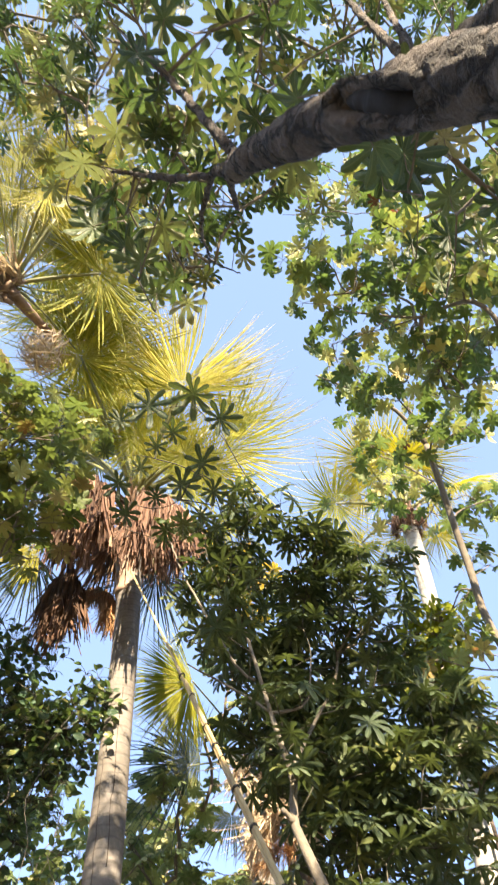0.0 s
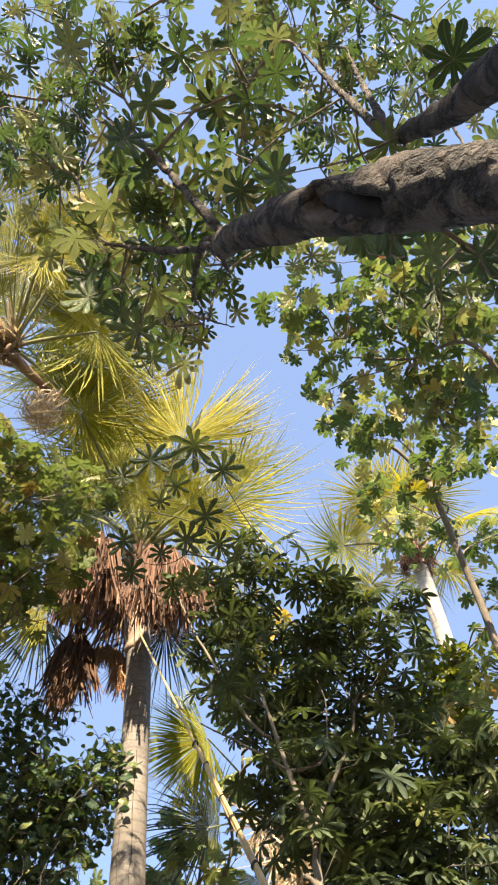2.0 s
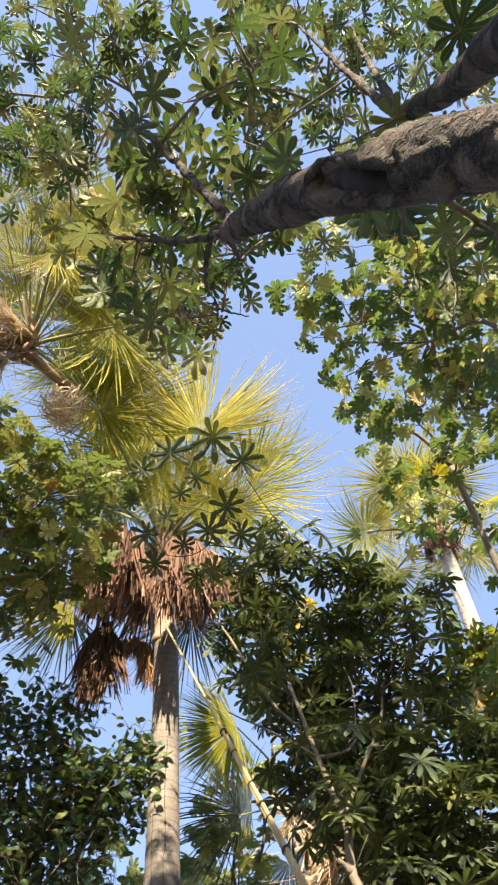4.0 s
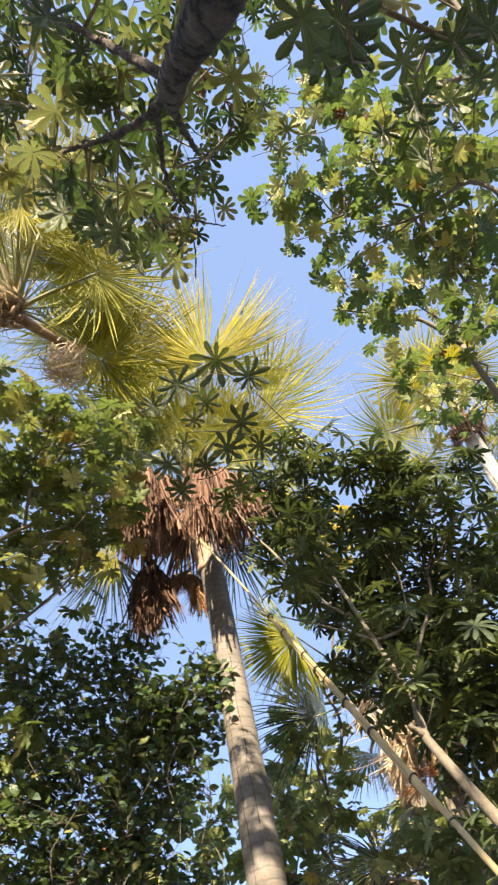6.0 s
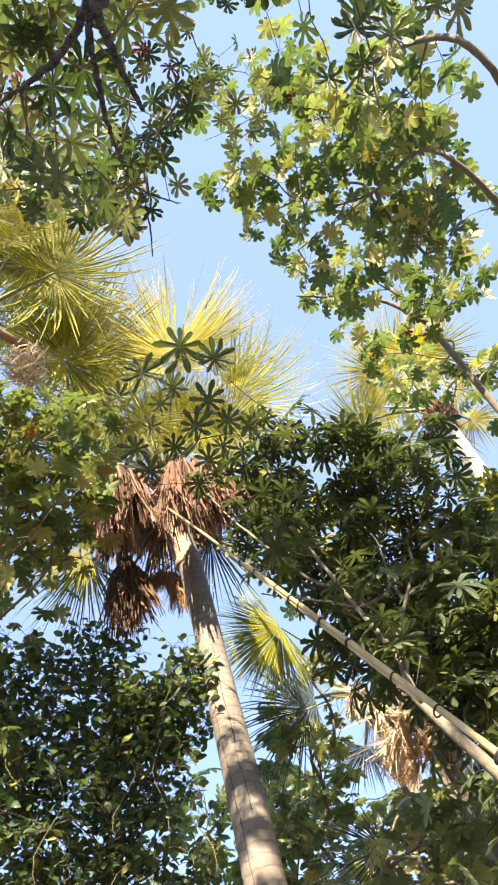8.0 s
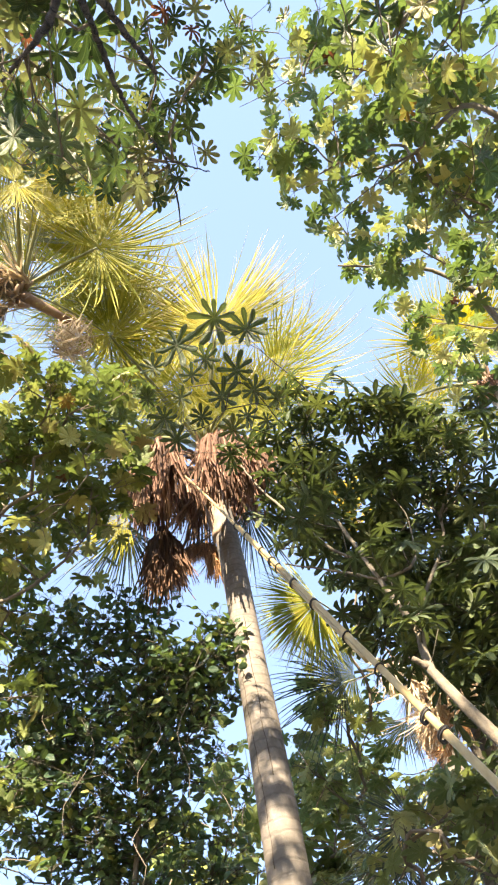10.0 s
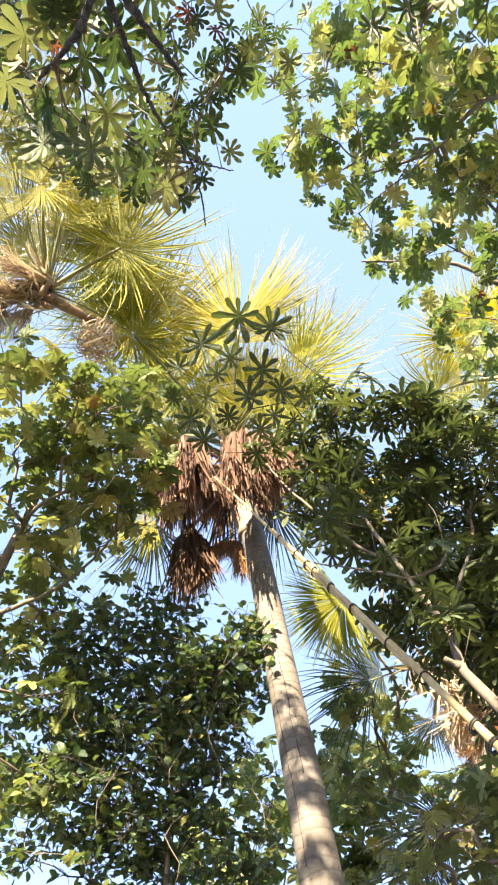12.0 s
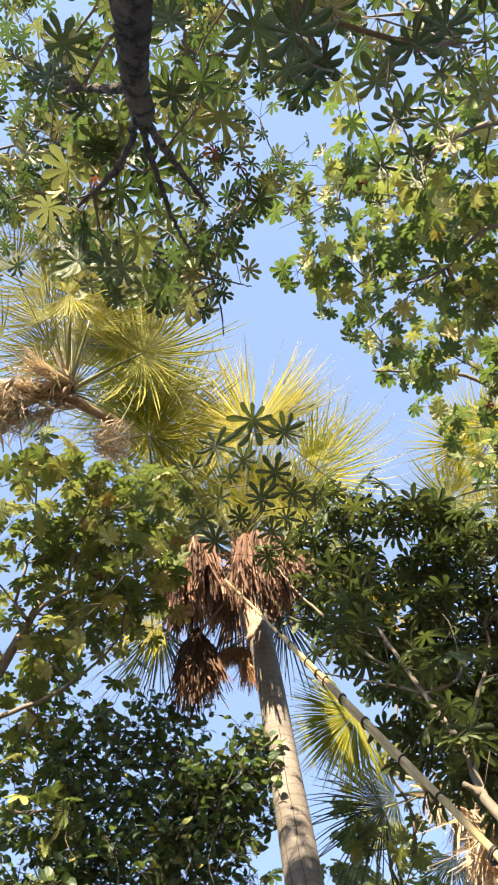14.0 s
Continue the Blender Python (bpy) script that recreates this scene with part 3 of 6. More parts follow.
def set_frond(thing, fans, hub, end, blades, rng, mat, arch=0.25, girth=0.04):
    """A leaf whose stalk bows from the hub to a place; each blade there has a way, a face and a size."""
    foot = np.array(thing.location)
    hub, end = np.asarray(hub, float), np.array(end) - foot
    line = spline((hub, 0.5 * hub + 0.5 * end + np.array((0, 0, arch)), end), 0.15)
    stem = part("stalk", tri_mesh("stalk", *tube(line, np.linspace(girth, girth * 0.45, len(line)), 7), True), PETIOLE, thing)
    for way, face, size in blades:
        blade = part("fan_blade", fans[rng.integers(0, len(fans))].copy(), mat, stem)
        blade.data.materials.clear()
        blade.data.materials.append(mat)
        turn = frames_for(unit(np.array(way, float))[None], unit(np.array(face, float))[None])[0]
        blade.matrix_basis = Matrix.LocRotScale(Vector(end), Matrix(turn.tolist()).to_quaternion(), Vector((size,) * 3))


def drape(thing, shapes, hub, end, size, mat, rng, lean=0.10, girth=0.024):
    """A dead leaf: its stalk arches from the hub to a place, and its strips hang down from there."""
    foot = np.array(thing.location)
    hub, end = np.asarray(hub, float), np.array(end) - foot
    line = spline((hub, 0.55 * hub + 0.45 * end + np.array((0, 0, 0.10)), end), 0.14)
    stem = part("dead_stalk", tri_mesh("dead_stalk", *tube(line, np.linspace(girth, girth / 2, len(line)), 6), True), PETIOLE_DEAD, thing)
    blade = part("dead_blade", shapes[rng.integers(0, len(shapes))].copy(), mat, stem)
    blade.data.materials.clear()
    blade.data.materials.append(mat)
    blade.matrix_basis = Matrix.LocRotScale(Vector(end), Euler((rng.normal(0, lean), rng.normal(0, lean), rng.uniform(0, 6.28))), Vector((size,) * 3))


def add_dead(thing, shapes, hub, way, rng, stalk, size, mat, drop=0.3, hang=None, girth=0.03, mess=0.14):
    """A dead leaf: its stalk arches out and down, and its strips hang from the end."""
    way = unit(np.array((way[0], way[1], 0.0)))
    end = hub + way * stalk * 0.8 + np.array((0, 0, -drop))
    line = spline((hub, hub + way * stalk * 0.45 + np.array((0, 0, 0.06 * stalk)), end), stalk / 6)
    stem = part("dead_stalk", tri_mesh("dead_stalk", *tube(line, np.linspace(girth, girth / 2, len(line)), 6), True), PETIOLE_DEAD, thing)
    blade = part("dead_blade", shapes[rng.integers(0, len(shapes))].copy(), mat, stem)
    blade.data.materials.clear()
    blade.data.materials.append(mat)
    lean = Euler((rng.normal(0, 0.12), rng.normal(0, 0.12), rng.uniform(0, 6.28)))
    if hang is not None:
        lean = Vector((0, 0, -1)).rotation_difference(Vector(unit(np.array(hang) + rng.normal(0, mess, 3)))) @ Euler((0, 0, rng.uniform(0, 6.28))).to_quaternion()
    blade.matrix_basis = Matrix.LocRotScale(Vector(end), lean, Vector((size,) * 3))


def palm(name, stem, radii, bark, label, seed, cracks=()):
    """The trunk of a palm, as a thing at its foot; leaves are added to it. Gives the thing and its head."""
    line = spline(stem, 0.08)
    thing = tagged(new(name), label, "palm tree")
    thing.location = line[0]
    line = line - line[0]
    t = np.linspace(0, 1, len(line))
    girth = np.interp(t, np.linspace(0, 1, len(radii)), radii)
    scars = np.abs(np.sin(np.cumsum(np.full(len(line), 0.08)) * 17 + np.sin(t * 40)))
    girth = girth * (1 + 0.012 * scars + 0.015 * np.sin(t * 23 + seed))
    part("trunk", tri_mesh("trunk", *tube(line, girth, 28), True), bark, thing)
    rng = np.random.default_rng(seed)
    for a in cracks:
        first = rng.integers(int(len(line) * 0.32), int(len(line) * 0.5))
        picks = np.arange(first, first + rng.integers(22, 34))
        turn = a + np.cumsum(rng.normal(0, 0.035, len(picks)))
        seam = np.array([line[i] + (girth[i] + 0.0005) * np.array((math.cos(w), math.sin(w), 0)) for i, w in zip(picks, turn)])
        part("bark_crack", tri_mesh("bark_crack", *tube(seam, 0.0022 + 0.003 * rng.random(len(picks)), 5), True), CRACK, thing)
    return thing, line[-1]


def leaf_bases(thing, head, seed, count, reach, wood):
    """Old leaf bases round a palm's head: short broad stubs that lean outwards."""
    rng = np.random.default_rng(seed)
    for i in range(count):
        a, low = i * 2.4 + rng.normal(0, 0.2), -0.42 * i / count
        out = np.array((math.cos(a), math.sin(a), 0.0))
        foot = head + out * 0.08 + np.array((0, 0, low - 0.1))
        tip = foot + out * reach * rng.uniform(0.5, 1.0) + np.array((0, 0, reach * rng.uniform(0.4, 1.0)))
        line = spline((foot, 0.5 * (foot + tip) + out * 0.03, tip), 0.06)
        part("leaf_base", tri_mesh("leaf_base", *tube(line, np.linspace(0.045, 0.018, len(line)), 7), True), wood, thing)


def straw_bundle(seed, radius, count):
    """A hanging bundle of dry strips, each bent round the same hollow, like a loose basket."""
    rng = np.random.default_rng(seed)
    pieces = []
    for _ in range(count):
        axis = unit(rng.normal(0, 1, 3) * (1, 1, 0.35))
        side = unit(np.cross(axis, rng.normal(0, 1, 3)))
        other, start, long = np.cross(axis, side), rng.uniform(0, 6.28), rng.uniform(1.2, 2.6)
        lift, wide = rng.uniform(0.6, 1.05) * radius, rng.uniform(0.006, 0.013)
        verts, uvs = [], []
        for k in range(8):
            a = start + long * k / 7
            out = side * math.cos(a) + other * math.sin(a)
            mid = out * lift * (1 + 0.10 * math.sin(3 * a)) * np.array((1, 1, 1.15))
            w = wide * math.sin(math.pi * (0.12 + 0.76 * k / 7))
            verts += [mid + axis * w, mid + out * w * 0.6, mid - axis * w]
            uvs += [(1, k / 7), (0.2, k / 7), (1, k / 7)]
        tris = []
        for q in range(7):
            for k in (0, 1):
                e, g = 3 * q + k, 3 * q + 3 + k
                tris += [(e, e + 1, g + 1), (e, g + 1, g)]
        pieces.append((np.array(verts), np.array(tris), np.array(uvs)))
    return tri_mesh("straw_tuft", *joined(pieces))


def fan_meshes(seed, count, droop, spread=4.3, segments=46, split=0.42):
    rng = np.random.default_rng(seed)
    return [tri_mesh("fan_blade", *fan(rng, 1.0, segments, spread * rng.uniform(0.85, 1.1), droop * rng.uniform(0.6, 1.4), split)) for _ in range(count)]


def dead_meshes(seed, count, segments=90, curl=0.12, broad=1.0):
    rng = np.random.default_rng(seed)
    return [tri_mesh("dead_blade", *dead_fan(rng, 1.0, segments, curl, broad)) for _ in range(count)]


def crown(thing, hub, fans, seed, count, low, high, stalk, size, mats, start=0.0):
    """Leaves all round a head, from upright ones in the middle to low ones outside; angles are degrees above the horizon."""
    rng = np.random.default_rng(seed)
    for i in range(count):
        share = i / max(1, count - 1)
        lift = radians(high + (low - high) * share ** 0.85 + rng.normal(0, 5))
        turn = start + i * 2.39996 + rng.normal(0, 0.12)
        way = (math.cos(turn) * math.cos(lift), math.sin(turn) * math.cos(lift), math.sin(lift))
        mat = mats[min(len(mats) - 1, int(share * len(mats)))]
        add_frond(thing, fans, hub + np.array(way) * 0.10, way, rng, stalk * rng.uniform(0.85, 1.15), size * rng.uniform(0.9, 1.1), mat, 0.18, rng.normal(0, 0.5))


# ---- ground ----
def ground():
    rng = np.random.default_rng(4)
    edge = np.concatenate((np.linspace(-400, -20, 8), np.linspace(-16, 16, 60), np.linspace(20, 400, 8)))
    gx, gy = np.meshgrid(edge, edge)
    gz = 0.06 * np.sin(gx * 0.9) * np.cos(gy * 0.7) + rng.normal(0, 0.02, gx.shape)
    n = len(edge)
    i = np.arange(n * n).reshape(n, n)
    a, b, c, d = i[:-1, :-1].ravel(), i[:-1, 1:].ravel(), i[1:, 1:].ravel(), i[1:, :-1].ravel()
    tris = np.concatenate((np.stack((a, b, c), 1), np.stack((a, c, d), 1)))
    ob = part("ground", tri_mesh("ground", np.stack((gx.ravel(), gy.ravel(), gz.ravel()), 1), tris, None, True), SOIL)
    tagged(ob, "brown forest soil with leaf litter and moss", "ground", kind="structure")


ground()

FANS = fan_meshes(11, 6, 0.26, 5.0, 72, 0.36)
FANS_STIFF = fan_meshes(12, 4, 0.12, 3.6, 50)
FANS_HALF = fan_meshes(14, 5, 0.12, 1.25, 28, 0.33)
FANS_NARROW = fan_meshes(19, 3, 0.10, 0.50, 14, 0.55)
FANS_PLEAT = fan_meshes(17, 2, 0.20, 2.6, 64, 0.52)
FANS_WIDE = fan_meshes(16, 4, 0.22, 2.9, 54, 0.36)
DEAD = dead_meshes(13, 5, 120, 0.10)
CURLED = dead_meshes(15, 4, 90, 0.40)
TUFT = dead_meshes(18, 4, 24, 0.5, 2.6)


# ---- the fan palm in the middle ----
main_palm, head = palm("fan_palm", ((-1.08, 6.02, 0), (-1.14, 6.0, 2.5), (-1.2, 5.97, 4.2), (-1.28, 5.96, 5.6), (-1.38, 5.94, 7.2), (-1.5, 5.84, 8.6), (-1.57, 5.74, 9.5)), (0.2, 0.186, 0.172, 0.16, 0.153, 0.147, 0.14), PALM_BARK,
                       "tall fan palm, ringed grey-tan trunk, yellow-green fronds, brown skirt", 3, (-1.15, -1.95))
rng = np.random.default_rng(43)
MAIN_FRONDS = (
    (FANS, (-1.51, 5.00, 10.08), (((-0.97, 0.11, -0.22), (-0.10, 0.75, 0.66), 0.8),), FAN_GREEN, 0.1),
    (FANS, (-0.76, 5.00, 9.57), (((0.72, 0.63, -0.29), (-0.10, 0.75, 0.66), 0.8),), FAN_GREEN, 0.1),
    (FANS, (-1.20, 5.20, 10.61), (((0.47, -0.71, 0.52), (-0.10, 0.75, 0.66), 0.8),), FAN_GREEN, 0.1),
    (FANS, (-2.06, 5.20, 11.01), (((-0.87, -0.46, 0.16), (-0.10, 0.75, 0.66), 0.9),), FAN_GREEN, 0.1),
    (FANS, (-0.39, 5.20, 9.50), (((0.91, 0.40, -0.11), (-0.10, 0.75, 0.66), 0.9),), FAN_GREEN, 0.1),
    (FANS, (-1.17, 5.30, 9.66), (((-0.03, -0.85, 0.53), (-0.10, 0.75, 0.66), 0.7),), FAN_GREEN, 0.1),
    (FANS_NARROW, (-0.81, 4.40, 10.48), (((0.07, -0.84, 0.54), (-0.10, 0.88, 0.46), 1.9), ((-0.37, -0.81, 0.46), (-0.10, 0.88, 0.46), 1.85), ((0.76, -0.49, 0.43), (-0.10, 0.88, 0.46), 1.9), ((-0.71, -0.64, 0.30), (-0.10, 0.88, 0.46), 1.6), ((0.96, -0.14, 0.23), (-0.10, 0.88, 0.46), 1.5)), FAN_YELLOW, 0.05),
    (FANS, (-1.87, 6.90, 12.33), (((0.28, -0.66, 0.70), (-0.10, 0.75, 0.66), 1.1),), FAN_GREEN, 0.1),
    (FANS_WIDE, (-1.35, 6.30, 12.25), (((0.43, -0.59, 0.68), (-0.10, 0.75, 0.66), 1.3),), FAN_GREEN, 0.1),
    (FANS, (-2.18, 6.60, 12.27), (((-0.22, -0.72, 0.66), (-0.10, 0.88, 0.46), 1.1),), FAN_GREEN, 0.1),
    (FANS, (-1.37, 6.60, 11.76), (((0.80, -0.28, 0.53), (-0.10, 0.88, 0.46), 1.1),), FAN_GREEN, 0.1),
    (FANS, (-2.71, 6.60, 12.05), (((-0.88, -0.35, 0.32), (-0.13, 0.53, 0.84), 1.1),), FAN_SHADED, 0.1),
    (FANS, (-0.90, 6.50, 10.82), (((0.94, 0.29, 0.20), (-0.10, 0.88, 0.46), 1.0),), FAN_GREEN, 0.1),
    (FANS_WIDE, (-1.90, 6.20, 11.99), (((-0.06, -0.73, 0.69), (-0.10, 0.88, 0.46), 1.3),), FAN_GREEN, 0.1),
    (FANS_WIDE, (-0.82, 6.10, 10.82), (((0.93, 0.00, 0.38), (-0.10, 0.88, 0.46), 1.3),), FAN_GREEN, 0.1),
    (FANS_WIDE, (-2.20, 6.00, 11.23), (((-0.67, -0.56, 0.48), (-0.13, 0.53, 0.84), 1.3),), FAN_SHADED, 0.1),
    (FANS, (-2.53, 6.00, 13.81), (((-0.47, -0.60, 0.65), (-0.10, 0.88, 0.46), 1.4),), FAN_GREEN, 0.1),
    (FANS, (-2.28, 4.60, 10.67), (((-0.78, -0.58, 0.25), (-0.10, 0.88, 0.46), 1.1),), FAN_GREEN, 0.1),
    (FANS_HALF, (-1.05, 4.90, 11.19), (((-0.74, -0.56, 0.36), (-0.10, 0.88, 0.46), 1.7), ((0.96, 0.01, 0.26), (-0.10, 0.88, 0.46), 1.6),), FAN_YELLOW, 0.05),
    (FANS, (-2.35, 3.90, 10.66), (((-0.29, -0.83, 0.48), (-0.10, 0.88, 0.46), 1.3),), FAN_YELLOW, 0.1),
    (FANS_WIDE, (-0.18, 5.20, 10.00), (((0.98, -0.08, 0.20), (-0.10, 0.88, 0.46), 1.6),), FAN_YELLOW, 0.1),
    (FANS_HALF, (-0.32, 5.60, 11.55), (((0.80, -0.33, 0.51), (-0.10, 0.88, 0.46), 1.5), ((0.97, 0.17, 0.16), (-0.10, 0.88, 0.46), 1.6),), FAN_GREEN, 0.1),
    (FANS_WIDE, (-1.95, 5.60, 12.34), (((-0.22, -0.72, 0.66), (-0.10, 0.88, 0.46), 1.5),), FAN_YELLOW, 0.1),
    (FANS, (-2.44, 5.50, 11.59), (((-0.72, -0.63, 0.29), (-0.10, 0.88, 0.46), 1.3),), FAN_GREEN, 0.1),
    (FANS_WIDE, (-1.11, 5.90, 10.77), (((0.97, 0.09, 0.21), (-0.10, 0.88, 0.46), 1.2),), FAN_GREEN, 0.1),
    (FANS, (-2.85, 5.30, 10.62), (((-0.99, -0.12, -0.08), (-0.13, 0.53, 0.84), 1.25),), FAN_SHADED_BLUE, 0.15),
    (FANS_WIDE, (-3.02, 6.20, 11.43), (((-0.97, 0.11, -0.22), (-0.13, 0.53, 0.84), 1.2),), FAN_SHADED_BLUE, 0.2),
    (FANS_WIDE, (-1.14, 6.10, 8.21), (((-0.05, 0.84, -0.54), (-0.13, 0.53, 0.84), 1.15),), FAN_SHADED_BLUE, 0.5),
    (FANS_WIDE, (-2.66, 5.50, 8.00), (((-0.68, 0.57, -0.46), (-0.13, 0.53, 0.84), 1.15),), FAN_SHADED_BLUE, 0.5),
    (FANS_PLEAT, (-2.44, 5.10, 7.73), (((-0.84, 0.39, -0.37), (-0.10, 0.88, 0.46), 0.95),), FAN_YELLOW, 0.5),
    (FANS_WIDE, (-0.33, 6.00, 9.24), (((0.78, 0.58, -0.25), (-0.10, 0.88, 0.46), 1.0),), FAN_GREEN, 0.3),
    (FANS_HALF, (-0.82, 4.45, 10.83), (((-0.37, -0.81, 0.46), (-0.10, 0.88, 0.46), 1.75), ((0.90, -0.29, 0.32), (-0.10, 0.88, 0.46), 1.72),), FAN_YELLOW, 0.05),
    (FANS_HALF, (-0.89, 4.55, 10.77), (((-0.80, -0.55, 0.23), (-0.10, 0.88, 0.46), 1.6), ((0.99, -0.02, 0.16), (-0.10, 0.88, 0.46), 1.5),), FAN_GREEN, 0.05),
)
for fans, end, blades, mat, arch in MAIN_FRONDS:
    set_frond(main_palm, fans, head + np.array((0, 0, -0.7 if end[2] < 8.6 else 0.0)), end, blades, rng, mat, arch)
leaf_bases(main_palm, head, 51, 22, 0.3, PETIOLE_DEAD)
# A paler tube round the trunk just below the crown.
collar = spline(((-0.36, -0.10, 7.62), (-0.42, -0.18, 8.2), (-0.46, -0.24, 8.9)), 0.06)
part("leaf_sheath", tri_mesh("leaf_sheath", *tube(collar, 0.152 + 0.012 * np.sin(np.arange(len(collar)) * 1.9), 20), True), COLLAR_PALE, main_palm, "pale straw-coloured collar below the crown")
MAIN_SKIRT = (
    ((-1.83, 5.00, 8.73), 1.4, FAN_DEAD), ((-1.93, 4.90, 8.72), 1.5, FAN_DEAD), ((-2.18, 5.00, 8.93), 1.5, FAN_DEAD), ((-2.36, 5.10, 9.03), 1.4, FAN_DEAD),
    ((-2.06, 5.30, 9.15), 1.4, FAN_DEAD), ((-2.19, 5.20, 9.01), 1.5, FAN_DEAD), ((-2.35, 5.30, 9.06), 1.35, FAN_DEAD),
    ((-1.20, 4.90, 8.36), 1.32, FAN_DEAD), ((-1.05, 4.90, 8.35), 1.32, FAN_DEAD), ((-0.93, 5.00, 8.41), 1.26, FAN_DEAD), ((-0.78, 5.00, 8.21), 1.26, FAN_DEAD),
    ((-0.70, 5.20, 8.32), 1.14, FAN_DEAD), ((-0.99, 5.40, 8.74), 0.95, FAN_DEAD), ((-0.55, 5.40, 8.38), 0.8, FAN_DEAD),
    ((-1.83, 5.60, 8.65), 0.6, FAN_DEAD), ((-1.66, 5.50, 8.44), 0.55, FAN_DEAD), ((-1.74, 5.60, 8.34), 0.5, FAN_DEAD), ((-2.01, 5.30, 7.38), 1.1, FAN_CHAR_SHADE),
    ((-2.14, 5.40, 7.38), 1.1, FAN_CHAR_SHADE), ((-2.05, 5.50, 7.45), 1.0, FAN_CHAR_SHADE), ((-1.64, 6.20, 7.73), 0.62, FAN_ORANGE_LIT), ((-1.70, 6.21, 7.86), 0.6, FAN_ORANGE_LIT),
    ((-1.76, 6.22, 7.95), 0.5, FAN_ORANGE_LIT), ((-1.82, 6.23, 8.03), 0.45, FAN_ORANGE_LIT), ((-1.89, 6.24, 8.08), 0.4, FAN_ORANGE_LIT), ((-1.95, 6.25, 8.12), 0.36, FAN_ORANGE_LIT),
    ((-2.02, 6.26, 8.13), 0.36, FAN_ORANGE_LIT), ((-2.08, 6.27, 8.12), 0.4, FAN_ORANGE_LIT), ((-2.14, 6.28, 8.09), 0.44, FAN_ORANGE_LIT), ((-2.21, 6.29, 8.02), 0.5, FAN_ORANGE_LIT),
    ((-2.26, 6.30, 7.94), 0.52, FAN_ORANGE_LIT), ((-2.31, 6.31, 7.86), 0.52, FAN_ORANGE_LIT),
)
for end, size, mat in MAIN_SKIRT:
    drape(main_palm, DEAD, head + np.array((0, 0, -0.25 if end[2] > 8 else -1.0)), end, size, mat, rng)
for i in range(6):
    a = 0.3 + i * 0.5
    drape(main_palm, DEAD, head + np.array((0, 0, -0.3)), np.array((-1.57 + 0.5 * math.cos(a), 5.8 + 0.5 * math.sin(a), 9.1)), 1.0, FAN_DEAD, rng)

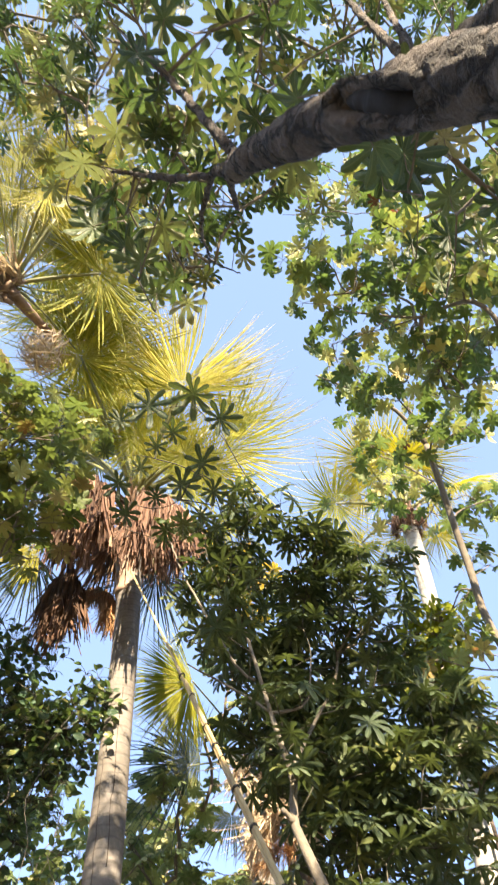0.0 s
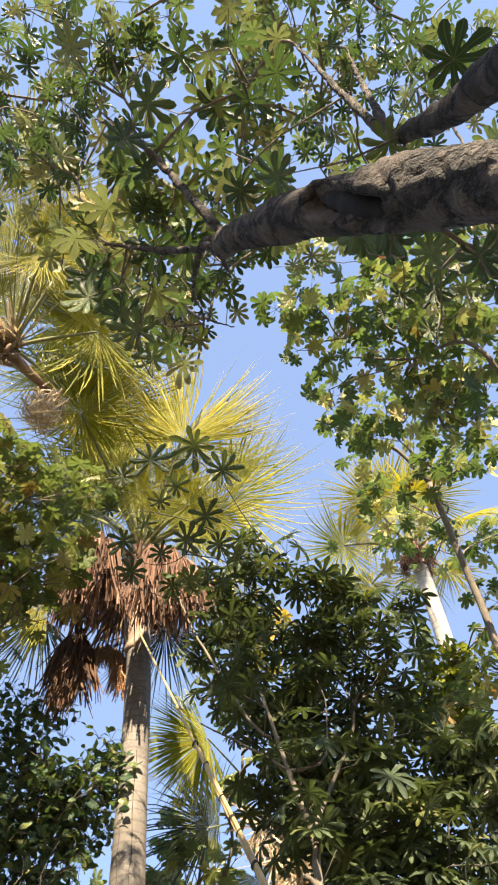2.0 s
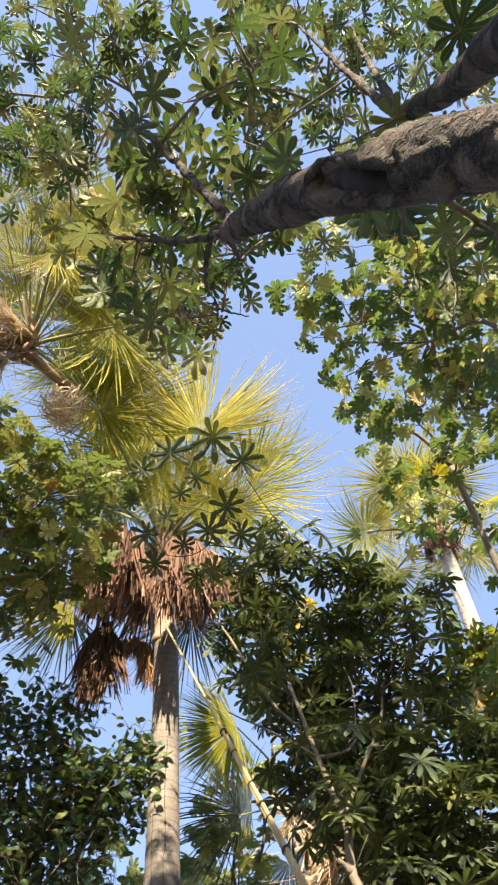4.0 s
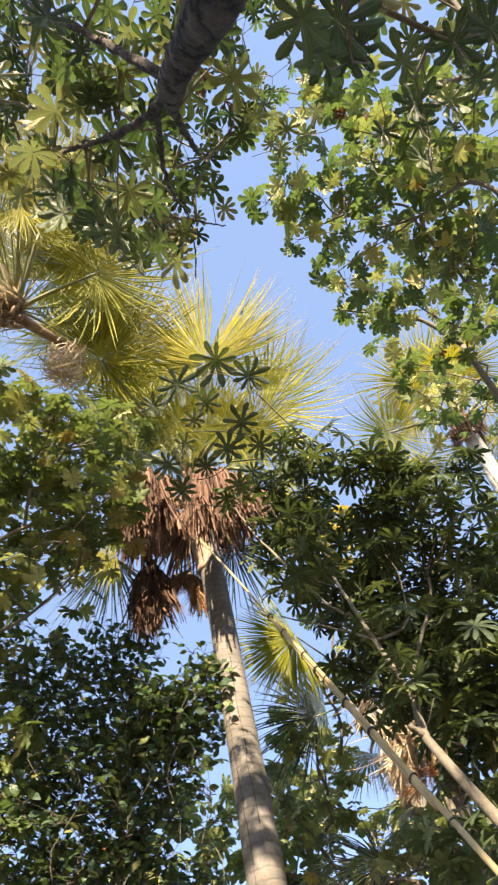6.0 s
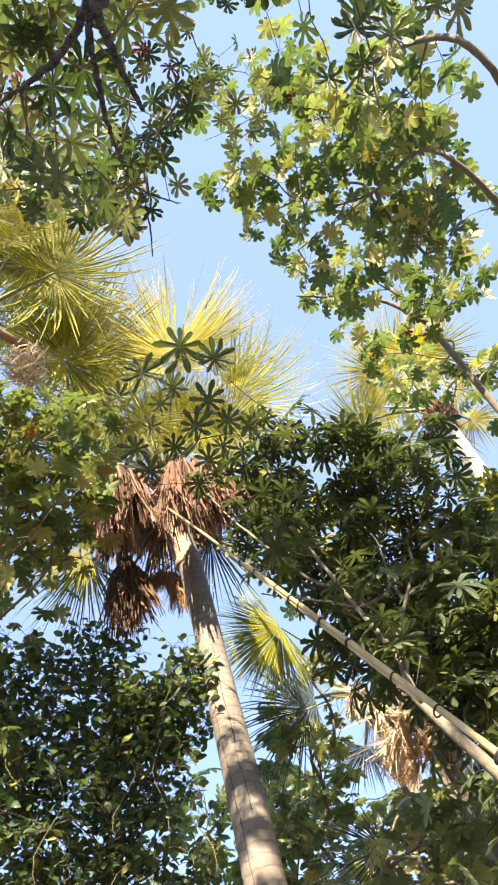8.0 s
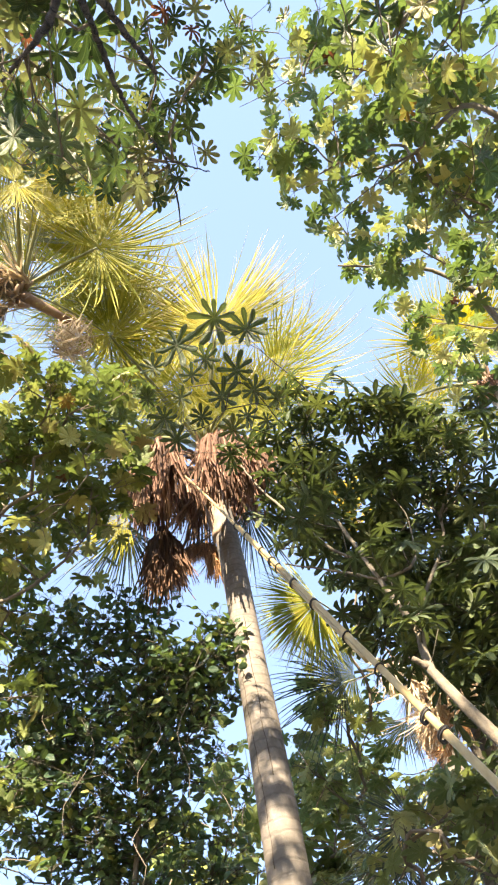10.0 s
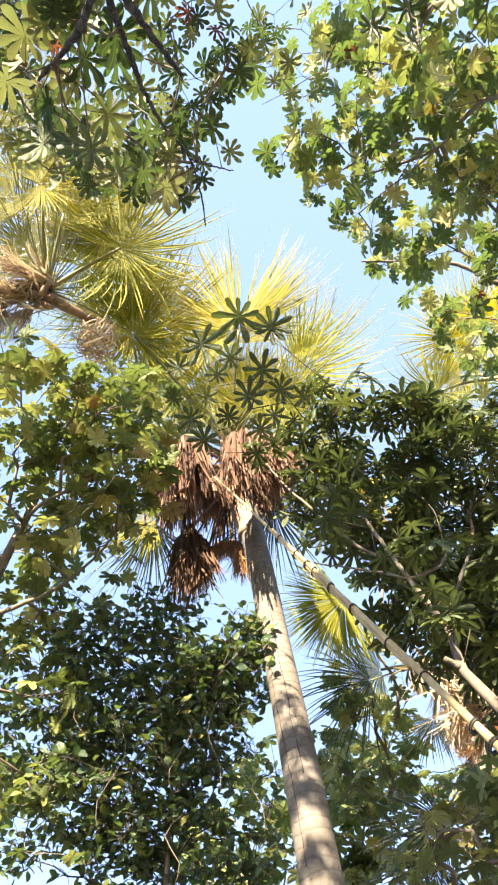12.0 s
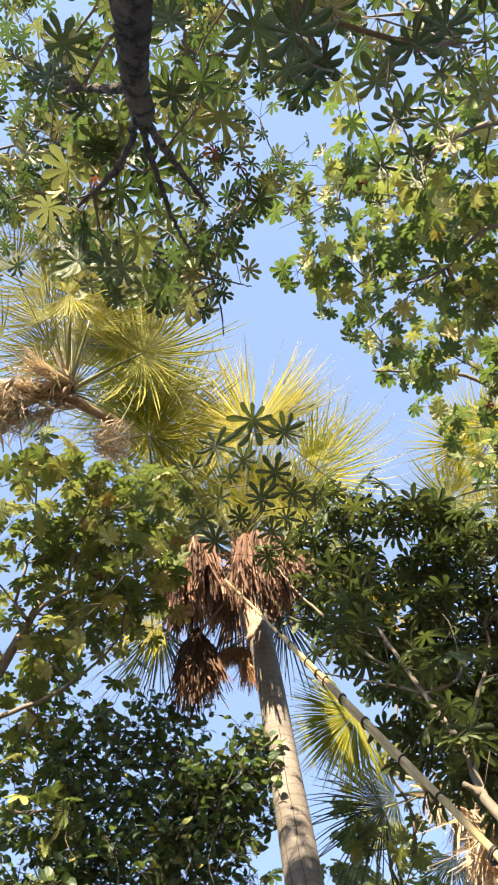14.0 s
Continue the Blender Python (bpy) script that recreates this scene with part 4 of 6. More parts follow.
# ---- the leaning palm ----
left_palm, head = palm("leaning_palm", ((-6.3, 0.3, 0), (-6.1, 0.7, 4.0), (-5.6, 1.3, 8.0), (-4.7, 1.9, 10.0), (-3.18, 2.75, 10.66)), (0.25, 0.21, 0.2, 0.18, 0.15), PALM_BARK,
                       "leaning fan palm with shaggy straw skirt and bright fronds", 5)
LEFT_FRONDS = (
    (FANS, (-2.86, 2.82, 11.83), (((0.96, -0.08, 0.26), (-0.10, 0.75, 0.66), 1.5),), FAN_GREEN, 0.1, 0.012),
    (FANS, (-3.52, 2.71, 12.27), (((-0.67, -0.65, 0.37), (-0.10, 0.75, 0.66), 1.5),), FAN_GREEN, 0.1, 0.012),
    (FANS_WIDE, (-3.38, 2.20, 11.33), (((-0.78, -0.58, 0.25), (-0.10, 0.75, 0.66), 1.3),), FAN_GREEN, 0.1, 0.012),
    (FANS_WIDE, (-2.87, 2.63, 11.86), (((0.70, -0.40, 0.59), (-0.10, 0.75, 0.66), 1.3),), FAN_GREEN, 0.1, 0.012),
    (FANS, (-3.36, 3.60, 14.18), (((0.98, 0.19, 0.03), (-0.10, 0.75, 0.66), 1.5),), FAN_GREEN, 0.1, 0.012),
    (FANS, (-8.41, 2.00, 33.56), (((0.61, -0.62, 0.49), (-0.10, 0.75, 0.66), 1.5),), FAN_YELLOW, 0.1, 0.012),
    (FANS, (-2.05, 4.00, 11.22), (((0.97, -0.11, 0.22), (-0.10, 0.75, 0.66), 1.5),), FAN_GREEN, 0.1, 0.012),
    (FANS, (-4.54, 2.40, 20.62), (((0.84, -0.39, 0.37), (-0.10, 0.75, 0.66), 1.5),), FAN_YELLOW, 0.1, 0.012),
    (FANS, (-3.32, 4.20, 12.84), (((0.47, -0.71, 0.52), (-0.10, 0.75, 0.66), 1.5),), FAN_SHADED, 0.1, 0.012),
    (FANS, (-2.71, 2.80, 16.94), (((0.97, -0.11, 0.22), (-0.10, 0.75, 0.66), 1.5),), FAN_GREEN, 0.1, 0.012),
    (FANS, (-3.27, 2.30, 12.21), (((0.30, -0.75, 0.58), (-0.10, 0.80, 0.60), 1.5),), FAN_SHADED, 0.1, 0.014),
    (FANS, (-2.28, 2.54, 11.93), (((0.91, -0.22, 0.34), (-0.10, 0.80, 0.60), 1.45),), FAN_YELLOW, 0.1, 0.014),
    (FANS, (-2.64, 1.88, 12.24), (((0.61, -0.59, 0.53), (-0.10, 0.80, 0.60), 1.5),), FAN_GREEN, 0.1, 0.014),
    (FANS, (-3.11, 1.39, 11.93), (((-0.21, -0.81, 0.54), (-0.10, 0.80, 0.60), 1.5),), FAN_GREEN, 0.1, 0.014),
    (FANS, (-2.31, 3.42, 11.53), (((0.77, 0.60, -0.20), (-0.10, 0.80, 0.60), 1.35),), FAN_GREEN, 0.1, 0.014),
    (FANS, (-2.08, 1.44, 12.62), (((0.73, -0.49, 0.48), (-0.10, 0.80, 0.60), 1.4),), FAN_YELLOW, 0.1, 0.014),
    (FANS, (-1.94, 2.67, 10.84), (((0.99, 0.04, 0.13), (-0.10, 0.80, 0.60), 1.7),), FAN_GREEN, 0.05, 0.04),
    (FANS_WIDE, (-2.41, 1.43, 10.47), (((0.61, -0.62, 0.49), (-0.10, 0.80, 0.60), 1.0), ((0.22, 0.72, -0.66), (-0.10, 0.80, 0.60), 0.8),), FAN_YELLOW, 0.0, 0.04),
    (FANS_WIDE, (-2.57, 1.99, 11.31), (((0.88, -0.32, 0.34), (-0.10, 0.80, 0.60), 1.4),), FAN_GREEN, 0.0, 0.04),
    (FANS, (-2.20, 2.11, 11.91), (((0.83, -0.33, 0.46), (-0.10, 0.80, 0.60), 1.3),), FAN_GREEN, 0.1, 0.014),
    (FANS_WIDE, (-3.10, 1.72, 11.06), (((-0.37, -0.81, 0.46), (-0.10, 0.80, 0.60), 1.3),), FAN_GREEN, 0.1, 0.014),
    (FANS_WIDE, (-3.04, 3.31, 11.44), (((0.19, 0.89, -0.42), (-0.10, 0.80, 0.60), 1.2),), FAN_GREEN, 0.2, 0.014),
    (FANS_WIDE, (-2.12, 1.26, 11.38), (((0.31, -0.78, 0.54), (-0.10, 0.80, 0.60), 1.2),), FAN_YELLOW, 0.0, 0.014),
    (FANS_WIDE, (-3.11, 0.84, 10.89), (((-0.03, -0.85, 0.53), (-0.10, 0.80, 0.60), 1.3),), FAN_GREEN, 0.0, 0.014),
    (FANS_WIDE, (-2.54, 0.77, 11.70), (((0.13, -0.77, 0.63), (-0.10, 0.80, 0.60), 1.3),), FAN_GREEN, 0.0, 0.014),
    (FANS_WIDE, (-3.86, 1.73, 10.87), (((-0.87, -0.46, 0.16), (-0.10, 0.80, 0.60), 1.3),), FAN_GREEN, 0.1, 0.014),
    (FANS_WIDE, (-2.65, 0.20, 11.45), (((0.31, -0.78, 0.54), (-0.10, 0.80, 0.60), 1.4),), FAN_GREEN, 0.0, 0.014),
    (FANS, (-2.40, 3.90, 10.78), (((0.87, 0.46, -0.16), (-0.10, 0.80, 0.60), 1.3),), FAN_GREEN, 0.1, 0.02),
    (FANS, (-2.13, 3.60, 11.86), (((0.97, -0.11, 0.22), (-0.10, 0.80, 0.60), 1.2),), FAN_GREEN, 0.1, 0.014),
)
for fans, end, blades, mat, arch, girth in LEFT_FRONDS:
    set_frond(left_palm, fans, head, end, blades, rng, mat, arch, girth)
leaf_bases(left_palm, head, 52, 12, 0.16, PETIOLE_DEAD)
old_stalk = spline(((-3.30, 2.70, 10.60), (-2.91, 3.10, 10.40), (-2.70, 3.45, 10.49)), 0.1) - np.array((-6.3, 0.3, 0))
part("old_stalk", tri_mesh("old_stalk", *tube(old_stalk, np.linspace(0.10, 0.05, len(old_stalk)), 10), True), PETIOLE_DEAD, left_palm, "dark withered stalk with a tuft of straw at its end")
bundle = part("straw_tuft", straw_bundle(21, 0.35, 150), FAN_STRAW, left_palm, "tangled ball of pale dry strips")
bundle.location = Vector((-2.75, 3.60, 10.23)) - left_palm.location
tagged(bundle, kind="stuff")
for i in range(30):
    a, share = rng.uniform(0, 6.28), rng.uniform(-0.02, 0.8)
    add_dead(left_palm, (TUFT, CURLED, TUFT)[i % 3], head + np.array((-1.2, -0.6, -0.7)) * share, (math.cos(a), math.sin(a)), rng, rng.uniform(0.2, 0.4), rng.uniform(0.45, 0.75), FAN_STRAW, 0.0, (-0.55, -0.25, -0.6), 0.02, 0.4)

# ---- the pale palm ----
right_palm, head = palm("pale_palm", ((3.0, 9.6, 0), (3.2, 9.2, 5), (3.45, 8.7, 8.5), (3.5, 8.2, 11.0), (3.45, 8.0, 11.9)), (0.24, 0.21, 0.175, 0.155, 0.14), PALM_PALE,
                        "tall palm with chalk-white trunk, its crown behind leafy branches", 6)
crown(right_palm, head, FANS, 24, 15, 12, 80, 1.2, 1.2, (FAN_YELLOW, FAN_GREEN, FAN_GREEN), 1.0)
leaf_bases(right_palm, head, 53, 16, 0.3, PETIOLE_DEAD)
for i in range(7):
    a = rng.uniform(0, 6.28)
    add_dead(right_palm, DEAD, head + np.array((0, 0, -0.1)), (math.cos(a), math.sin(a)), rng, 0.3, rng.uniform(0.4, 0.6), FAN_DEAD, 0.05)

for end in ((2.83, 8.60, 8.38), (2.96, 8.70, 8.34), (2.65, 8.50, 8.26)):
    drape(right_palm, DEAD, np.array((0.3, -1.2, 8.9)), end, 0.75, FAN_DEAD, rng)

# ---- palms behind ----
skirt_palm, head = palm("skirted_palm", ((1.15, 8.9, 0), (0.95, 8.6, 3.5), (0.55, 7.98, 6.66)), (0.1, 0.09, 0.08), PALM_BARK, "fan palm with a ragged pale straw skirt behind dark shrubs", 8)
rng = np.random.default_rng(61)
for i in range(38):
    a, high = i * 2.4 + rng.normal(0, 0.3), -0.75 * rng.random()
    reach = rng.uniform(0.15, 0.74)
    drape(skirt_palm, (TUFT, CURLED, DEAD)[i % 3], head + np.array((0, 0, high)), np.array((0.57, 7.98, 6.55)) + np.array((reach * math.cos(a), reach * math.sin(a), high)), rng.uniform(0.4, 0.7), FAN_STRAW, rng, 0.5, 0.016)
for i in range(3):
    a = i * 2.1
    drape(skirt_palm, CURLED, head + np.array((0, 0, -0.9)), np.array((0.45, 7.80, 5.33)) + 0.12 * np.array((math.cos(a), math.sin(a), 0.3)), 0.38, FAN_ORANGE_LIT, rng, 0.7, 0.016)
young_palm, head = palm("young_palm", ((0.5, 10.0, 0), (0.35, 9.8, 3.5), (0.25, 9.6, 7.4)), (0.2, 0.17, 0.15), PALM_BARK, "young fan palm behind other foliage, shade painted bluish into its fronds", 7)
rng = np.random.default_rng(62)
YOUNG_FRONDS = (
    (FANS_PLEAT, (-0.64, 7.20, 7.29), (((-0.92, 0.25, -0.30), (0.1, -0.85, -0.50), 0.98), ((-0.97, -0.26, 0.02), (0.16, -0.82, -0.52), 0.92), ((-0.61, 0.62, -0.49), (0.04, -0.87, -0.48), 0.95)), FAN_PALE, 0.3),
    (FANS_WIDE, (-0.72, 8.40, 6.83), (((-0.99, -0.12, -0.08), (-0.13, 0.53, 0.84), 1.25),), FAN_SHADED_BLUE, 0.3),
    (FANS_WIDE, (-0.28, 7.60, 4.52), (((-0.99, -0.04, -0.13), (-0.13, 0.53, 0.84), 0.85),), FAN_SHADED_BLUE, 0.4),
    (FANS_WIDE, (-0.48, 7.40, 4.13), (((-0.74, 0.51, -0.44), (-0.13, 0.53, 0.84), 0.75),), FAN_SHADED_BLUE, 0.4),
    (FANS_WIDE, (0.52, 7.40, 4.12), (((-0.47, 0.71, -0.52), (-0.13, 0.53, 0.84), 0.75),), FAN_SHADED_BLUE, 0.4),
)
for fans, end, blades, mat, arch in YOUNG_FRONDS:
    set_frond(young_palm, fans, head + np.array((0, 0, -1.5 if end[2] < 6 else 0.0)), end, blades, rng, mat, 0.12, 0.022)
crown(young_palm, head, FANS_STIFF, 25, 7, -5, 60, 0.9, 0.9, (FAN_GREEN, FAN_SHADED, FAN_SHADED), 0.2)


# ---- trees ----
rng = np.random.default_rng(31)
STAR = [palmate(rng, n, 0.185, 0.26, 5) for n in (8, 9, 10, 9)]
STAR_FAR = [palmate(rng, n, 0.160, 0.22, 4) for n in (8, 9, 10)]
ROUND = [palmate(rng, n, 0.245, 0.5, 4) for n in (8, 9, 7)]
SMALL = [simple_leaf(rng) for _ in range(3)]
OVER_A = (
    (-0.1, -0.1, 5.4, 0.4, 4), (0.2, -0.2, 5.4, 0.3, 3), (-0.4, -0, 5.2, 0.22, 2), (-0.3, 0.4, 5.4, 0.3, 4), (-0.8, 0.7, 5.5, 0.21, 2),
    (-0.7, 1.3, 6.3, 0.22, 2), (0.5, 0.1, 4.3, 0.12, 2), (0.7, -0.1, 4.1, 0.14, 2), (-0.4, 0.9, 6.6, 0.5, 6), (-1.1, 0.8, 7.5, 0.59, 22),
    (-1.3, 0.4, 8.1, 0.64, 16), (-0.4, 1.5, 7.5, 0.38, 25), (0.5, 0.1, 8.2, 0.64, 22), (-0.9, -0.6, 8.6, 1.07, 45), (0.3, -0.7, 8.7, 0.95, 64),
    (1, -0.8, 8.6, 0.88, 59), (1.9, -0.8, 8.9, 0.95, 56), (2.7, -0.8, 9.2, 0.79, 45), (1.9, -0.2, 7.4, 0.43, 20),
)
OVER_B = (
    (-1.6, -0.3, 9, 0.68, 21), (-0.4, -0.2, 5.3, 0.29, 4), (-0.3, 0.1, 5.4, 0.29, 4), (0.3, -0.3, 7.4, 0.76, 42), (0.9, -0, 6.4, 0.41, 5),
    (0.8, 0.5, 4.7, 0.24, 2), (1.4, 0.2, 6.3, 0.41, 5), (1.1, 0.5, 4.6, 0.21, 2), (1.4, 0.6, 4.8, 0.29, 4), (2.3, 0.9, 7.1, 0.59, 31),
    (1.1, 0.5, 5.8, 0.16, 2), (0.1, 1.2, 7.9, 0.47, 14), (-0.5, 1.6, 7.3, 0.32, 20), (-0.7, 0.9, 5.9, 0.16, 2), (0, 0.6, 8, 0.53, 18),
    (-2, -0.2, 8.4, 0.5, 15), (-1.3, -0.7, 8.6, 0.5, 16), (-1.9, -0.2, 9, 0.54, 14), (-1.4, -0.3, 9.1, 0.54, 14),
)
OVER_C = (
    (0.3, 1.1, 8.5, 0.5, 31), (-0.6, 1.2, 7.9, 0.35, 13), (0.1, 1.4, 8, 0.35, 10), (-0.5, 1.6, 7.7, 0.28, 9), (-0.7, 0.3, 6.4, 0.41, 8),
    (-0.8, 0.6, 5.9, 0.32, 5), (-0.3, 0.5, 6.5, 0.36, 6), (0.9, 0.8, 9, 0.41, 17), (1.8, 0.5, 5.7, 0.32, 8), (1.5, 0.4, 5.5, 0.23, 5),
)
OVER_E = (
    (-0.51, 0.96, 5.15, 1.32), (-0.43, 1.12, 5.10, 1.32), (-0.61, 0.91, 5.27, 1.32),
    (0.68, 0.34, 4.41, 1.06), (0.81, 0.46, 4.68, 0.92), (0.64, 0.43, 4.62, 0.92), (1.09, 0.61, 5.01, 0.92), (1.14, 0.82, 5.08, 0.87), (1.20, 1.08, 5.97, 0.78), (1.28, 1.19, 5.50, 0.78), (1.17, 0.55, 4.57, 0.92), (1.30, 0.54, 4.52, 0.92), (0.88, 0.30, 4.57, 0.92),
    (1.35, 1.05, 5.70, 0.92), (1.23, 0.57, 5.33, 0.92), (1.42, 0.55, 4.96, 1.01), (0.67, 0.30, 5.01, 1.01), (0.79, 0.48, 4.71, 1.10), (1.32, 0.80, 5.51, 1.01), (1.62, 0.86, 5.22, 0.92), (1.23, 1.37, 6.53, 0.82), (1.47, 0.93, 5.48, 0.92),
)
HOLLOW = spline(((0.190, 0.088, 3.13), (0.224, 0.085, 3.0), (0.252, 0.087, 2.90), (0.280, 0.080, 2.82)), 0.01)
OVER_D = (
    (-2.38, -0.73, 9.52, 0.5, 16), (-1.95, -0.95, 9.82, 0.5, 16), (-2.37, -0.22, 9.35, 0.5, 16), (-2.76, 0.29, 9.85, 0.5, 16), (-1.37, -0.81, 9.55, 0.5, 16),
    (-0.35, 0.42, 5.37, 0.26, 5, 1.1), (-0.49, 0.68, 5.52, 0.26, 5, 1.1), (-0.20, 0.56, 5.26, 0.26, 5, 1.1), (0.10, -0.17, 5.72, 0.26, 5, 1.1), (-0.90, 0.69, 5.54, 0.26, 5, 1.1),
    (0.16, 0.24, 5.31, 0.26, 5, 1.1), (0.38, 0.04, 5.70, 0.26, 5, 1.1), (-0.10, 0.43, 5.59, 0.26, 5, 1.1), (-0.53, 1.05, 5.74, 0.26, 5, 1.1), (-0.58, -0.10, 6.29, 0.26, 5, 1.1),
    (-1.15, -0.47, 8.62, 0.5, 13), (-1.69, 0.24, 8.51, 0.5, 13), (-2.30, 1.03, 9.31, 0.5, 13), (-1.36, 1.16, 9.00, 0.5, 13), (-0.52, -0.71, 9.18, 0.5, 13),
    (0.37, -0.90, 9.67, 0.5, 13), (0.90, -0.49, 8.65, 0.5, 13), (1.50, -0.83, 9.54, 0.5, 13), (2.12, -0.78, 9.40, 0.5, 13), (2.57, -0.54, 9.28, 0.5, 13),
    (-1.57, -0.99, 9.51, 0.5, 13), (-0.17, -0.78, 9.19, 0.5, 13), (1.19, -0.10, 9.13, 0.5, 13), (-2.06, -0.29, 9.45, 0.5, 13), (1.75, -0.35, 9.52, 0.5, 13),
)
near_tree = tree("overhanging_tree", ((0.78, -0.42, 0), (0.60, -0.12, 1.7), (0.267, 0.098, 3.08), (0.048, 0.312, 4.03), (0.0, 0.39, 4.33)), (0.09, 0.058, 0.05, 0.064, 0.05), OVER_A + OVER_B + OVER_C + OVER_D, STAR, 0.128, LEAF_OVER,
     "grey-barked tree with big star-shaped leaves overhead", 41, singles=300, rough_stem=0.011, cavity=HOLLOW, share=0.82, most=0.013, stalk=0.22, leaves_given=OVER_E, withered=((0.2, 0.57, 7.1), (0.35, 0.75, 7.3), (-0.7, 0.4, 6.6)),
     limbs_given=((((0.55, -0.17, 1.9), (0.66, -0.15, 3.2), (0.69, -0.06, 3.7), (0.7, 0.04, 4.4)), (0.06, 0.055, 0.05, 0.03)),
                  (((0.7, 0.04, 4.4), (0.74, -0.05, 5.2), (0.62, -0.5, 7.0)), (0.026, 0.02, 0.008)), (((0.7, 0.04, 4.4), (0.8, -0.15, 5.4), (0.95, -0.45, 6.8)), (0.022, 0.016, 0.007)),
                  (((0.0, 0.37, 4.28), (-0.1, 0.5, 5.0), (-0.22, 1.0, 6.1), (-0.2, 1.47, 7.05), (-0.27, 1.85, 7.4), (-0.35, 2.11, 7.5)), (0.022, 0.018, 0.015, 0.011, 0.008, 0.005)),
                  (((-0.2, 1.47, 7.05), (-0.05, 1.7, 7.6), (0.07, 1.85, 7.96)), (0.011, 0.009, 0.005)), (((0.0, 0.37, 4.28), (-0.02, 0.5, 5.0), (0.03, 0.88, 6.15)), (0.022, 0.02, 0.014)),
                  (((0.02, 0.33, 4.13), (-0.15, 0.2, 4.7), (-0.45, 0.0, 5.6), (-0.8, -0.1, 6.6)), (0.022, 0.018, 0.014, 0.008)), (((0.0, 0.37, 4.28), (-0.25, 0.5, 4.9), (-0.9, 0.6, 6.0)), (0.022, 0.017, 0.010))))
# Dark core set into the cavity to stand for its shade.
dark_core = HOLLOW + np.array((0.046, 0.002, 0.010)) - np.array((0.78, -0.42, 0))
part("hollow", tri_mesh("hollow", *rugged(tube(dark_core, 0.033 * np.sin(np.linspace(0.25, 2.9, len(dark_core))) ** 0.6, 12), dark_core, 0.010, 5), True), HOLLOW_SHADE, near_tree, "hollow with its shade painted near-black")
RIGHT_A = (
    (0.6, 1.6, 9.5, 0.36, 7), (1.5, 1.7, 10.4, 0.73, 34), (2.1, 1.5, 10.8, 0.68, 30), (1, 2.1, 9.9, 0.46, 20), (1.6, 2.3, 9.8, 0.69, 40),
    (2.3, 2.1, 9.6, 0.69, 40), (2.7, 1.9, 9, 0.65, 36), (2.8, 2.4, 8.3, 0.61, 32), (1.6, 2.8, 9.1, 0.65, 46), (2.2, 2.8, 8.9, 0.65, 42),
    (2.7, 3.1, 8.6, 0.65, 38), (1.2, 2.7, 9.7, 0.42, 14), 
    (1.4, 3.9, 10.3, 0.51, 18), (1.9, 4.2, 10.1, 0.6, 24), (2.5, 4, 9.8, 0.67, 28), (3, 4.1, 9.2, 0.65, 28),
)
RIGHT_B = (
    (1.6, 4.3, 10.1, 0.21, 3), (1.9, 5, 9.9, 0.49, 15), (2.5, 5.3, 9.7, 0.62, 22), (3, 5.1, 9.2, 0.68, 24), (2, 5.9, 9.6, 0.45, 12),
    (2.8, 6.2, 9.2, 0.54, 16), (3.2, 3.1, 8.9, 0.54, 20), (3.5, 4.6, 9.2, 0.6, 18), (3.5, 5.3, 8.7, 0.51, 14), (2.6, 1.7, 8.5, 0.61, 30),
    (2.5, 2.4, 8.4, 0.54, 26), (1.9, 1.3, 10.8, 0.68, 26), (2.2, 1.3, 9.2, 0.58, 22), (2.6, 1.6, 8, 0.57, 26), (2.7, 2.7, 8.8, 0.58, 30),
    (2.5, 2.1, 9.6, 0.61, 30), (1.5, 1.3, 10.9, 0.43, 12), (2.6, 4.4, 9.4, 0.65, 26), (2.3, 5.7, 9.7, 0.53, 18),
)
RIGHT_C = (
    (2.49, 5.80, 6.31, 0.4, 20), (2.49, 5.60, 5.66, 0.4, 22), (2.22, 5.80, 5.31, 0.35, 18), (3.01, 5.90, 6.78, 0.35, 16), (2.13, 5.60, 4.81, 0.35, 18),
    (3.95, 6.00, 9.57, 0.35, 14), (3.51, 6.00, 8.15, 0.35, 16), (2.85, 6.30, 7.62, 0.3, 12), (3.30, 6.60, 10.23, 0.35, 14), (3.00, 6.60, 11.46, 0.3, 12),
    (2.6, 3.5, 8.6, 0.58, 26), (1.8, 2.6, 9.6, 0.61, 30), (2.2, 3.4, 9.3, 0.69, 34),
)
